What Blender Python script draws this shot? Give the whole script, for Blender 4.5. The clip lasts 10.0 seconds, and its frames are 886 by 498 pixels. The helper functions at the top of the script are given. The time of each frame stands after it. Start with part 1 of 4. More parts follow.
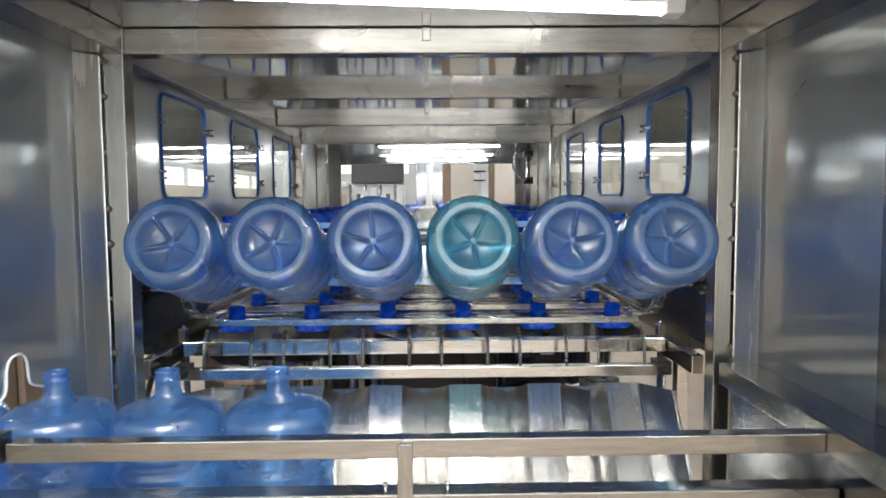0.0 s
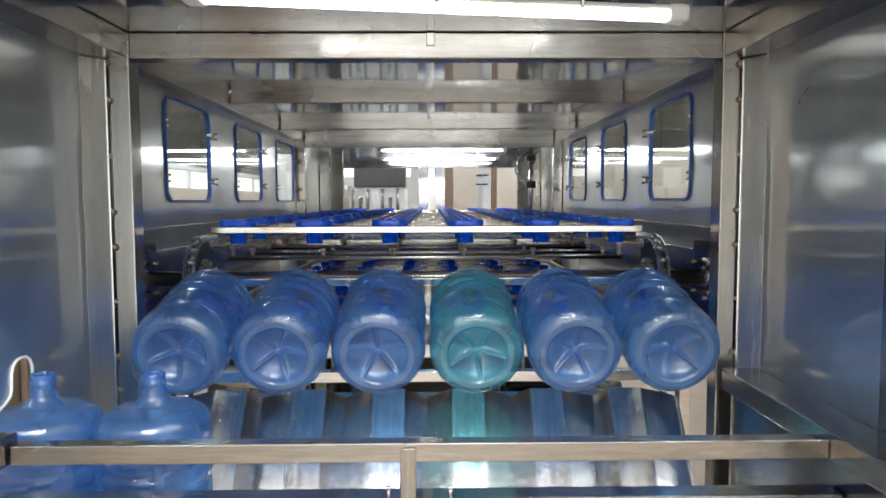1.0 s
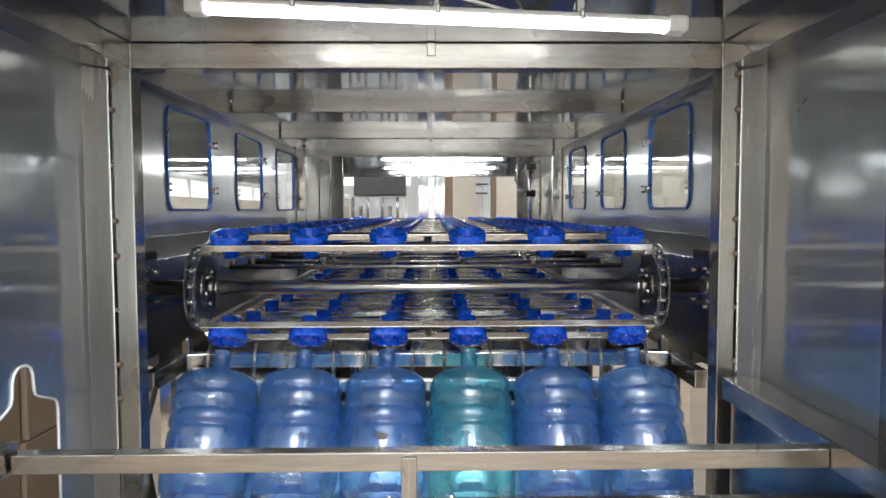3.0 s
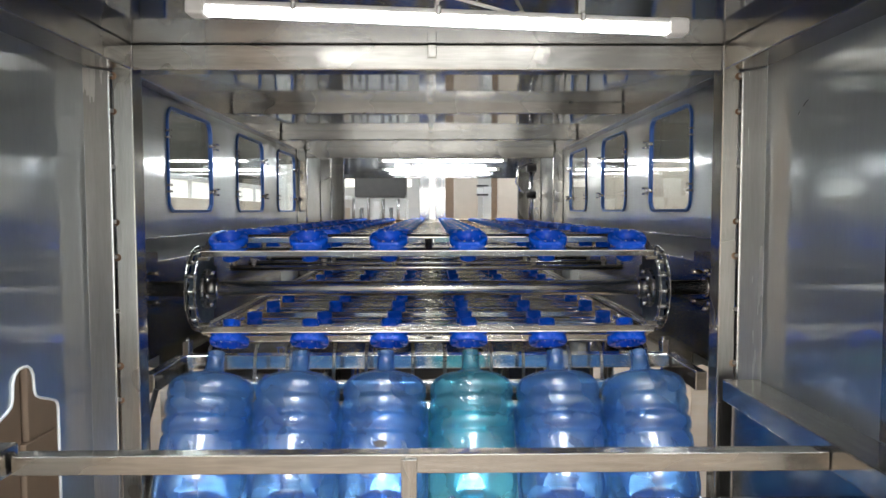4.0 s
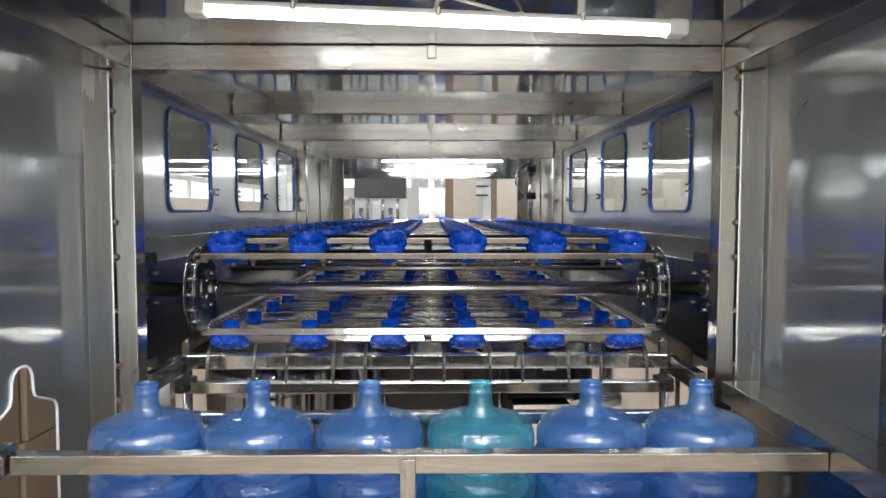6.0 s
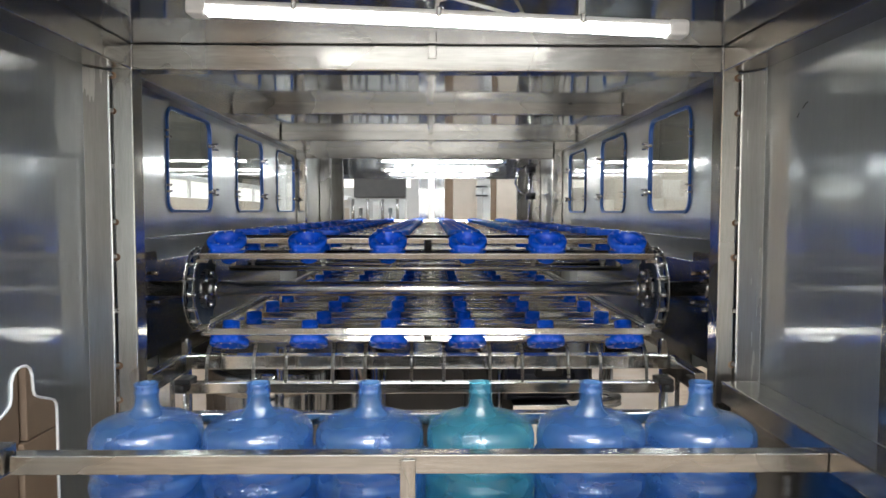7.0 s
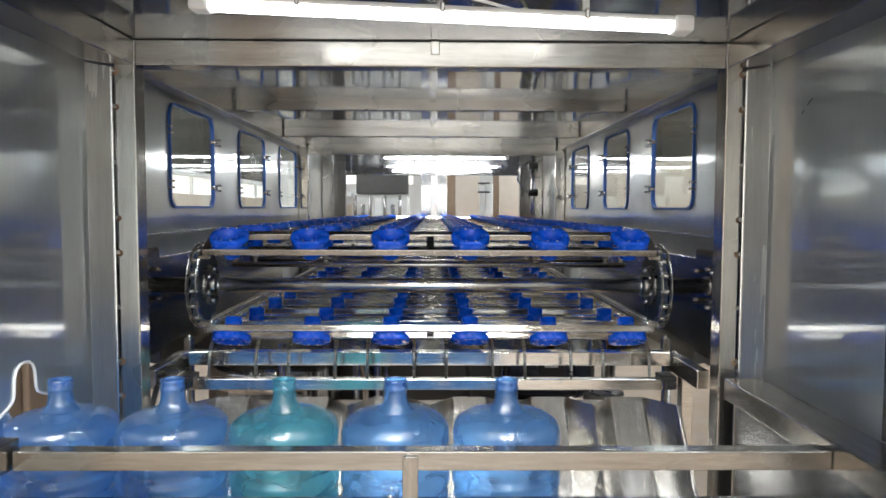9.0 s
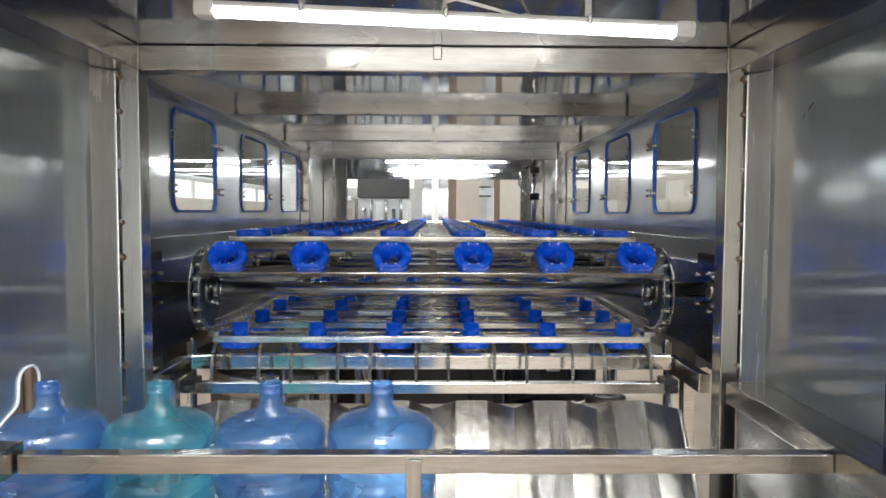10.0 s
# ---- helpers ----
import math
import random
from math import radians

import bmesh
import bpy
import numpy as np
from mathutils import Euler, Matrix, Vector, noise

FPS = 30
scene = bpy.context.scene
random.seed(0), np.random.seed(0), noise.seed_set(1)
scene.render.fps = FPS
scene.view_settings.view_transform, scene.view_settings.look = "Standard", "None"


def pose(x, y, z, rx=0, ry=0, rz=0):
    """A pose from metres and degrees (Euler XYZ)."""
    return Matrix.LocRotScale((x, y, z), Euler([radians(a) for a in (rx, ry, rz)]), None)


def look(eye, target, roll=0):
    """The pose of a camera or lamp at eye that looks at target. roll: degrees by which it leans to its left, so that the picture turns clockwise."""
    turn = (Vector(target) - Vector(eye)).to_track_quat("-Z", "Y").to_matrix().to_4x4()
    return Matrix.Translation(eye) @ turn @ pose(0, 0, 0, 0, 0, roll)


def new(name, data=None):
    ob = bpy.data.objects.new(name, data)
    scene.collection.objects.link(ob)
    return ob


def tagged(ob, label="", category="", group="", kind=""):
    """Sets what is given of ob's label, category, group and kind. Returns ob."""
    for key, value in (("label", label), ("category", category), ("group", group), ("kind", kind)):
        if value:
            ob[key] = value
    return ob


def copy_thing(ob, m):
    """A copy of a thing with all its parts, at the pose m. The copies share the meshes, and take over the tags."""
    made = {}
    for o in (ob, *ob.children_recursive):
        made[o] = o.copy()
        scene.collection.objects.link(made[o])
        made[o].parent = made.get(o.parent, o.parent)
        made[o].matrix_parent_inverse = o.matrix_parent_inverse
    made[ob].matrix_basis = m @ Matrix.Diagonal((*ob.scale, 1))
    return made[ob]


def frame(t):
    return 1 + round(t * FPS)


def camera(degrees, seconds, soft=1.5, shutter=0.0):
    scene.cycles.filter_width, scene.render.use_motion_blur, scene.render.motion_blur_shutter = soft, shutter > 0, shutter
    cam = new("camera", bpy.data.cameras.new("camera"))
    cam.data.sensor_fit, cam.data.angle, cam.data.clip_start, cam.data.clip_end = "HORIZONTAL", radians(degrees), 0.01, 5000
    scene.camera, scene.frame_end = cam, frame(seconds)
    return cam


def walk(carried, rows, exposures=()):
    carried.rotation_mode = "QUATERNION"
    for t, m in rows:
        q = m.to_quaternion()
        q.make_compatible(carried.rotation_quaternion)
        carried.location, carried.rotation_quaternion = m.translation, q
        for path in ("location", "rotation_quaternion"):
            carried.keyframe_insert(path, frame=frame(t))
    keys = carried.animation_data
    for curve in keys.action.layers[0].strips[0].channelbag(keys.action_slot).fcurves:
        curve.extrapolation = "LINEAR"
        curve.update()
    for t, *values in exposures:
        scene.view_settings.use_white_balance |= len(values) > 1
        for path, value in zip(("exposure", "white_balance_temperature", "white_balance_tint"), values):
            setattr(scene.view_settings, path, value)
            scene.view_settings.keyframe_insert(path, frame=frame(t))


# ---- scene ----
cam = camera(65.0, 10.0)
PATH = [
    (0, (0.032, 0.01, 1.646), (0.065, 2.004, 1.498), -0.4),
    (0.5, (0.03, 0.009, 1.647), (0.062, 2.003, 1.503), -0.2),
    (1, (0.027, 0.005, 1.649), (0.055, 2.0, 1.511), -0.2),
    (1.5, (0.026, 0.0, 1.65), (0.053, 1.996, 1.521), -0.2),
    (2, (0.026, -0.002, 1.65), (0.054, 1.994, 1.527), -0.2),
    (2.5, (0.024, 0.0, 1.65), (0.054, 1.996, 1.533), -0.2),
    (4, (0.025, 0.0, 1.651), (0.052, 1.997, 1.542), -0.1),
    (4.5, (0.022, -0.001, 1.65), (0.052, 1.996, 1.543), -0.0),
    (5, (0.026, 0.0, 1.651), (0.055, 1.997, 1.543), -0.0),
    (5.5, (0.026, 0.0, 1.651), (0.054, 1.997, 1.543), -0.0),
    (7, (0.024, -0.001, 1.651), (0.054, 1.996, 1.544), 0.1),
    (7.5, (0.026, 0.004, 1.651), (0.053, 2.001, 1.538), 0.1),
    (8, (0.031, 0.012, 1.651), (0.057, 2.008, 1.531), 0.1),
    (8.5, (0.026, 0.009, 1.651), (0.054, 2.005, 1.529), 0.0),
    (9, (0.022, 0.003, 1.651), (0.046, 2.0, 1.534), 0.2),
    (9.5, (0.019, -0.001, 1.652), (0.041, 1.996, 1.541), 0.2),
    (10, (0.017, -0.004, 1.652), (0.039, 1.993, 1.546), 0.2),
]
walk(cam, [(t, look(eye, target, roll)) for t, eye, target, roll in PATH])

# ---- world and light ----
world = bpy.data.worlds.new("world")
scene.world = world
world.use_nodes = True
wn, wl = world.node_tree.nodes, world.node_tree.links
sky = wn.new("ShaderNodeTexSky")
sky.sky_type, sky.sun_disc = "NISHITA", False
sky.sun_elevation, sky.sun_rotation = radians(40), radians(200)
wl.new(sky.outputs[0], wn["Background"].inputs[0])
wn["Background"].inputs[1].default_value = 0.08
scene.view_settings.exposure = 0.12
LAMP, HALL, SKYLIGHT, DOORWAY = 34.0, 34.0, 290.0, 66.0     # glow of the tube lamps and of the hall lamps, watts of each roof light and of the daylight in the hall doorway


# ---- materials ----
def material(name):
    m = bpy.data.materials.new(name)
    m.use_nodes = True
    return m, m.node_tree.nodes, m.node_tree.links, m.node_tree.nodes["Principled BSDF"]


def noise_tex(n, l, scale, detail=4.0, stretch=(1, 1, 1), coord="Object"):
    tc, mp, nt = n.new("ShaderNodeTexCoord"), n.new("ShaderNodeMapping"), n.new("ShaderNodeTexNoise")
    mp.inputs["Scale"].default_value = stretch
    nt.inputs["Scale"].default_value, nt.inputs["Detail"].default_value = scale, detail
    l.new(tc.outputs[coord], mp.inputs[0])
    l.new(mp.outputs[0], nt.inputs["Vector"])
    return nt


def ramp(n, l, src, a, b, lo=0.3, hi=0.7):
    r = n.new("ShaderNodeMapRange")
    r.inputs["From Min"].default_value, r.inputs["From Max"].default_value = lo, hi
    r.inputs["To Min"].default_value, r.inputs["To Max"].default_value = a, b
    l.new(src, r.inputs["Value"])
    return r.outputs["Result"]


def colours(n, l, fac, c1, c2):
    mx = n.new("ShaderNodeMix")
    mx.data_type = "RGBA"
    mx.inputs["A"].default_value, mx.inputs["B"].default_value = (*c1, 1), (*c2, 1)
    l.new(fac, mx.inputs["Factor"])
    return mx.outputs["Result"]


def bump(n, l, pairs, p):
    last = None
    for src, strength, dist in pairs:
        b = n.new("ShaderNodeBump")
        b.inputs["Strength"].default_value, b.inputs["Distance"].default_value = strength, dist
        l.new(src, b.inputs["Height"])
        if last:
            l.new(last, b.inputs["Normal"])
        last = b.outputs["Normal"]
    l.new(last, p.inputs["Normal"])


def steel(name, c1, c2, rough, grain=(1, 1, 30), wavy=0.0, spots=0.0, relief=0.05, haze=None, streak=0.10, ripple=(1, 1, 1)):
    """Stainless sheet: brushed streaks, soft stains, wavy sheet, dried spots; haze is the share and the roughness of a dull film over it."""
    m, n, l, p = material(name)
    p.inputs["Metallic"].default_value = 1.0
    stain = noise_tex(n, l, 3.0, 5)
    fine = noise_tex(n, l, 45.0, 3, grain)
    wide = noise_tex(n, l, 9.0, 4, grain)
    base = colours(n, l, ramp(n, l, stain.outputs[0], 0, 1), c1, c2)
    lines = n.new("ShaderNodeMath")
    lines.operation = "MULTIPLY"
    l.new(ramp(n, l, fine.outputs[0], 1 - streak, 1 + streak), lines.inputs[0])
    l.new(ramp(n, l, wide.outputs[0], 1 - streak, 1 + streak), lines.inputs[1])
    tone = n.new("ShaderNodeVectorMath")
    tone.operation = "SCALE"
    l.new(base, tone.inputs[0])
    l.new(lines.outputs[0], tone.inputs["Scale"])
    l.new(tone.outputs[0], p.inputs["Base Color"])
    a = ramp(n, l, wide.outputs[0], rough * 0.85, rough * 1.2)
    smear = noise_tex(n, l, 2.2, 3)
    add = n.new("ShaderNodeMath")
    add.operation = "ADD"
    l.new(a, add.inputs[0])
    l.new(ramp(n, l, smear.outputs[0], -0.01, 0.01 + spots), add.inputs[1])
    l.new(add.outputs[0], p.inputs["Roughness"])
    pairs = [(fine.outputs[0], relief, 0.0002)]
    if wavy:
        wave = noise_tex(n, l, 1.6, 1, ripple)
        pairs.append((wave.outputs[0], wavy, 0.012))
    bump(n, l, pairs, p)
    if haze:
        film, mx = n.new("ShaderNodeBsdfGlossy"), n.new("ShaderNodeMixShader")
        film.inputs["Roughness"].default_value = haze[1]
        l.new(tone.outputs[0], film.inputs["Color"])
        l.new(ramp(n, l, smear.outputs[0], haze[0] - 0.06, haze[0] + 0.06), mx.inputs[0])
        l.new(p.outputs[0], mx.inputs[1])
        l.new(film.outputs[0], mx.inputs[2])
        l.new(mx.outputs[0], n["Material Output"].inputs[0])
    return m


def plain(name, c1, c2, rough=0.5, scale=25.0, metal=0.0, bumps=0.15, dist=0.002):
    m, n, l, p = material(name)
    p.inputs["Metallic"].default_value = metal
    a, b = noise_tex(n, l, scale, 5), noise_tex(n, l, scale * 0.13, 3)
    mul = n.new("ShaderNodeMath")
    mul.operation = "MULTIPLY_ADD"
    l.new(a.outputs[0], mul.inputs[0])
    mul.inputs[1].default_value = 0.5
    half = n.new("ShaderNodeMath")
    half.operation = "MULTIPLY"
    half.inputs[1].default_value = 0.5
    l.new(b.outputs[0], half.inputs[0])
    l.new(half.outputs[0], mul.inputs[2])
    l.new(colours(n, l, ramp(n, l, mul.outputs[0], 0, 1), c1, c2), p.inputs["Base Color"])
    l.new(ramp(n, l, a.outputs[0], rough * 0.8, min(1, rough * 1.25)), p.inputs["Roughness"])
    bump(n, l, [(a.outputs[0], bumps, dist)], p)
    return m


def skin_gloss(n, l, least, most):
    """Share of gloss: least seen square on, rising steeply to most at a glancing angle."""
    lw, pw = n.new("ShaderNodeLayerWeight"), n.new("ShaderNodeMath")
    lw.inputs["Blend"].default_value = 0.5
    pw.operation = "POWER"
    pw.inputs[1].default_value = 3.5
    l.new(lw.outputs["Facing"], pw.inputs[0])
    return lw, ramp(n, l, pw.outputs[0], least, most, 0.0, 1.0)


def polycarbonate(name, tint, body, clear=0.6, frost=0.0, haze=0.0):
    """Thin tinted plastic: light passes through, some is scattered, the skin shines softly outside and crisply within."""
    m, n, l, p = material(name)
    out = n["Material Output"]
    scuff, fine, wob = noise_tex(n, l, 9.0, 6), noise_tex(n, l, 60.0, 5), noise_tex(n, l, 7.0, 2)
    speck = noise_tex(n, l, 330.0, 2)
    l.new(colours(n, l, ramp(n, l, scuff.outputs[0], 0, 1), body, tuple(min(1, c * 1.1 + 0.03) for c in body)), p.inputs["Base Color"])
    p.inputs["Roughness"].default_value, p.inputs["Specular IOR Level"].default_value = 0.5, 0.0
    bump(n, l, [(fine.outputs[0], 0.04, 0.0008), (wob.outputs[0], 0.16, 0.006), (speck.outputs[0], frost, 0.004)], p)
    normal = p.inputs["Normal"].links[0].from_socket
    tl, tr = n.new("ShaderNodeBsdfTranslucent"), n.new("ShaderNodeBsdfTransparent")
    tl.inputs[0].default_value = (*body, 1)
    tr.inputs[0].default_value = (*tint, 1)
    m1, m2 = n.new("ShaderNodeMixShader"), n.new("ShaderNodeMixShader")
    m1.inputs[0].default_value = 0.7
    l.new(p.outputs[0], m1.inputs[1])
    l.new(tl.outputs[0], m1.inputs[2])
    patch = n.new("ShaderNodeMath")
    patch.operation = "SUBTRACT"
    l.new(ramp(n, l, scuff.outputs[0], clear + 0.06, clear - 0.08), patch.inputs[0])
    l.new(ramp(n, l, speck.outputs[0], 0.0, haze, 0.45, 0.65), patch.inputs[1])
    l.new(patch.outputs[0], m2.inputs[0])
    l.new(m1.outputs[0], m2.inputs[1])
    l.new(tr.outputs[0], m2.inputs[2])
    soft_, crisp, gl = n.new("ShaderNodeBsdfGlossy"), n.new("ShaderNodeBsdfGlossy"), n.new("ShaderNodeMixShader")
    for g, r in ((soft_, 0.25), (crisp, 0.06)):
        g.inputs["Roughness"].default_value = r
        l.new(normal, g.inputs["Normal"])
    gl.inputs[0].default_value = 0.3
    l.new(soft_.outputs[0], gl.inputs[1])
    l.new(crisp.outputs[0], gl.inputs[2])
    lw, gloss = skin_gloss(n, l, 0.13, 0.85)
    l.new(normal, lw.inputs["Normal"])
    m3 = n.new("ShaderNodeMixShader")
    l.new(gloss, m3.inputs[0])
    l.new(m2.outputs[0], m3.inputs[1])
    l.new(gl.outputs[0], m3.inputs[2])
    l.new(m3.outputs[0], out.inputs[0])
    return m


def pane_mat(name, tint):
    m, n, l, p = material(name)
    tr, gl, mx = n.new("ShaderNodeBsdfTransparent"), n.new("ShaderNodeBsdfGlossy"), n.new("ShaderNodeMixShader")
    tr.inputs[0].default_value = (*tint, 1)
    gl.inputs["Roughness"].default_value = 0.03
    l.new(skin_gloss(n, l, 0.03, 0.5)[1], mx.inputs[0])
    l.new(tr.outputs[0], mx.inputs[1])
    l.new(gl.outputs[0], mx.inputs[2])
    l.new(mx.outputs[0], n["Material Output"].inputs[0])
    return m


def glow(name, colour, strength):
    m, n, l, p = material(name)
    p.inputs["Base Color"].default_value = (0.8, 0.8, 0.8, 1)
    p.inputs["Emission Color"].default_value = (*colour, 1)
    p.inputs["Emission Strength"].default_value = strength
    return m


PANEL = steel("steel_panel", (0.48, 0.51, 0.53), (0.54, 0.565, 0.58), 0.08, (1, 1, 25), 0.22, 0.02, 0.015, (0.45, 0.38), 0.03)
SATIN = steel("satin_steel", (0.55, 0.59, 0.61), (0.61, 0.64, 0.655), 0.07, (6, 6, 0.5), 0.10, 0.01, 0.0, (0.64, 0.42), 0.02, (1, 0.6, 1.6))
SHEET = steel("steel_sheet", (0.38, 0.405, 0.43), (0.45, 0.465, 0.48), 0.07, (25, 1, 1), 0.26, 0.0, 0.02, (0.22, 0.4), 0.03)
TUBES = [steel("steel_tube_" + axis, (0.40, 0.383, 0.355), (0.47, 0.452, 0.422), 0.13, grain, 0.05, 0.05, 0.02, (0.25, 0.4), 0.10)
         for axis, grain in (("across", (0.3, 4, 4)), ("along", (4, 0.3, 4)), ("upright", (4, 4, 0.3)))]
TUBE = TUBES[2]
FOLD = steel("folded_steel", (0.46, 0.44, 0.41), (0.56, 0.54, 0.51), 0.22, (4, 4, 0.3), 0.03, 0.04, 0.02, (0.6, 0.45), 0.06)
BAR = steel("steel_bar", (0.68, 0.66, 0.63), (0.78, 0.77, 0.74), 0.14, (0.5, 12, 12), 0.0, 0.02, 0.02)
TROUGH = steel("steel_trough", (0.60, 0.59, 0.57), (0.69, 0.68, 0.65), 0.19, (12, 12, 0.6), 0.12, 0.02, 0.02)
# sheet steel darkened in colour, in place of the dark tunnel it mirrors
DARKSHEET = steel("darkened_steel_sheet", (0.17, 0.175, 0.18), (0.24, 0.245, 0.25), 0.16, (1, 1, 20), 0.15)
CHAIN = steel("chain_plate", (0.50, 0.50, 0.49), (0.62, 0.61, 0.59), 0.25)
POLISH = steel("polished_steel", (0.64, 0.63, 0.62), (0.74, 0.73, 0.72), 0.22, (1, 30, 30))
DARKSTEEL = steel("chain_steel", (0.26, 0.25, 0.24), (0.40, 0.39, 0.37), 0.28)
SPROCKET = plain("sprocket_coat", (0.02, 0.035, 0.06), (0.04, 0.06, 0.09), 0.45, 30)
CUPBLUE = plain("blue_plastic", (0.004, 0.10, 0.78), (0.008, 0.13, 0.90), 0.25, 40, 0, 0.05)
GASKET = plain("blue_rubber", (0.015, 0.09, 0.36), (0.03, 0.13, 0.45), 0.5, 60)
BLACK = plain("black_plastic", (0.012, 0.012, 0.013), (0.03, 0.03, 0.032), 0.45, 50)
MOTOR = plain("motor_paint", (0.01, 0.015, 0.03), (0.025, 0.03, 0.05), 0.4, 40)
WHITE = plain("white_rubber", (0.72, 0.72, 0.72), (0.82, 0.82, 0.81), 0.5, 60)
LAMPWHITE = plain("lamp_plastic", (0.62, 0.63, 0.64), (0.72, 0.73, 0.74), 0.4, 60)
BOTTLE = polycarbonate("blue_polycarbonate", (0.42, 0.69, 0.97), (0.21, 0.48, 0.90), 0.645)
TEAL = polycarbonate("teal_polycarbonate", (0.42, 0.84, 0.93), (0.17, 0.62, 0.78), 0.645)
BOTTLEBASE = polycarbonate("clear_blue_base", (0.42, 0.64, 1.0), (0.28, 0.55, 1.0), 0.58)
TEALBASE = polycarbonate("clear_teal_base", (0.38, 0.80, 0.96), (0.22, 0.72, 0.92), 0.58)
BOTTLEHEEL = polycarbonate("frosted_blue_heel", (0.46, 0.69, 1.0), (0.32, 0.60, 1.0), 0.62, 0.12, 0.16)
TEALHEEL = polycarbonate("frosted_teal_heel", (0.46, 0.86, 0.98), (0.26, 0.76, 0.92), 0.62, 0.12, 0.16)
ACRYLIC = pane_mat("clear_acrylic", (0.86, 0.88, 0.87))
FLOORMAT = plain("hall_floor", (0.26, 0.195, 0.14), (0.34, 0.26, 0.19), 0.5, 5)
PLASTER = plain("hall_plaster", (0.46, 0.45, 0.43), (0.55, 0.54, 0.52), 0.7, 4)
ROOF = plain("roof_sheet", (0.20, 0.22, 0.24), (0.28, 0.30, 0.32), 0.5, 3)
CREAM = plain("cream_board", (0.58, 0.50, 0.41), (0.66, 0.58, 0.49), 0.55, 8)
BROWN = plain("brown_board", (0.22, 0.15, 0.10), (0.32, 0.23, 0.16), 0.6, 8)
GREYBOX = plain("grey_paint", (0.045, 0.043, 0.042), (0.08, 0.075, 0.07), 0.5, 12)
# dark backing colour that stands in for the dim hall behind the hatches
SCREEN = plain("dark_olive_backing", (0.075, 0.07, 0.058), (0.11, 0.105, 0.09), 0.5, 6)
TAN = plain("tan_paint", (0.62, 0.44, 0.30), (0.70, 0.52, 0.37), 0.5, 6)
RUST = plain("rust_brown", (0.10, 0.055, 0.03), (0.20, 0.12, 0.07), 0.8, 200)
OLIVE = plain("olive_green_paint", (0.10, 0.13, 0.09), (0.15, 0.18, 0.13), 0.4, 20)
WHITEPAINT = plain("white_paint", (0.70, 0.70, 0.68), (0.80, 0.80, 0.78), 0.4, 10)
BELT = plain("belt_plastic", (0.25, 0.26, 0.27), (0.36, 0.37, 0.38), 0.5, 30)
WATER, _n, _l, _p = material("water_drop")
_p.inputs["Base Color"].default_value = (0.95, 0.97, 1.0, 1)
_p.inputs["Roughness"].default_value, _p.inputs["IOR"].default_value = 0.04, 1.33
_p.inputs["Transmission Weight"].default_value = 0.8
TUBEGLOW = glow("lamp_glow", (0.99, 0.98, 0.94), LAMP)
# glows by itself; on the partition it replaces light on a pale surface
DAYLIGHT = glow("glowing_pane", (1.0, 0.96, 0.86), 1.15)
HALLGLOW = glow("hall_lamp_glow", (0.90, 0.97, 1.03), HALL)


# ---- mesh helpers ----
def box(bm, a, b, bev=0.0):
    """A box between two corners, its edges rounded."""
    lo = [min(p, q) for p, q in zip(a, b)]
    hi = [max(p, q) for p, q in zip(a, b)]
    vs = [bm.verts.new((x, y, z)) for x in (lo[0], hi[0]) for y in (lo[1], hi[1]) for z in (lo[2], hi[2])]
    fs = [bm.faces.new([vs[i] for i in f]) for f in
          ((0, 1, 3, 2), (4, 6, 7, 5), (0, 4, 5, 1), (2, 3, 7, 6), (0, 2, 6, 4), (1, 5, 7, 3))]
    if bev:
        es = list({e for f in fs for e in f.edges})
        bmesh.ops.bevel(bm, geom=es, offset=bev, segments=2, profile=0.5, affect="EDGES")
    return bm


def rod(bm, p0, p1, r, seg=16, r1=None):
    """A closed round bar from p0 to p1."""
    p0, p1 = Vector(p0), Vector(p1)
    d = p1 - p0
    q = d.to_track_quat("Z", "Y").to_matrix()
    r1 = r if r1 is None else r1
    rings = []
    for p, rr in ((p0, r), (p1, r1)):
        rings.append([bm.verts.new(p + q @ Vector((rr * math.cos(i * math.tau / seg), rr * math.sin(i * math.tau / seg), 0)))
                      for i in range(seg)])
    for i in range(seg):
        j = (i + 1) % seg
        f = bm.faces.new((rings[0][i], rings[0][j], rings[1][j], rings[1][i]))
        f.smooth = True
    bm.faces.new(rings[0][::-1])
    bm.faces.new(rings[1])
    return bm


def path_rod(bm, pts, r, seg=10):
    """A bent round bar through the points."""
    pts = [Vector(p) for p in pts]
    rings = []
    for k, p in enumerate(pts):
        d = (pts[min(k + 1, len(pts) - 1)] - pts[max(k - 1, 0)]).normalized()
        q = d.to_track_quat("Z", "Y").to_matrix()
        rings.append([bm.verts.new(p + q @ Vector((r * math.cos(i * math.tau / seg), r * math.sin(i * math.tau / seg), 0)))
                      for i in range(seg)])
    for a, b in zip(rings, rings[1:]):
        best = min(range(seg), key=lambda s: sum((a[i].co - b[(i + s) % seg].co).length for i in range(0, seg, 3)))
        for i in range(seg):
            j = (i + 1) % seg
            f = bm.faces.new((a[i], a[j], b[(j + best) % seg], b[(i + best) % seg]))
            f.smooth = True
    bm.faces.new(rings[0][::-1])
    bm.faces.new(rings[-1])
    return bm


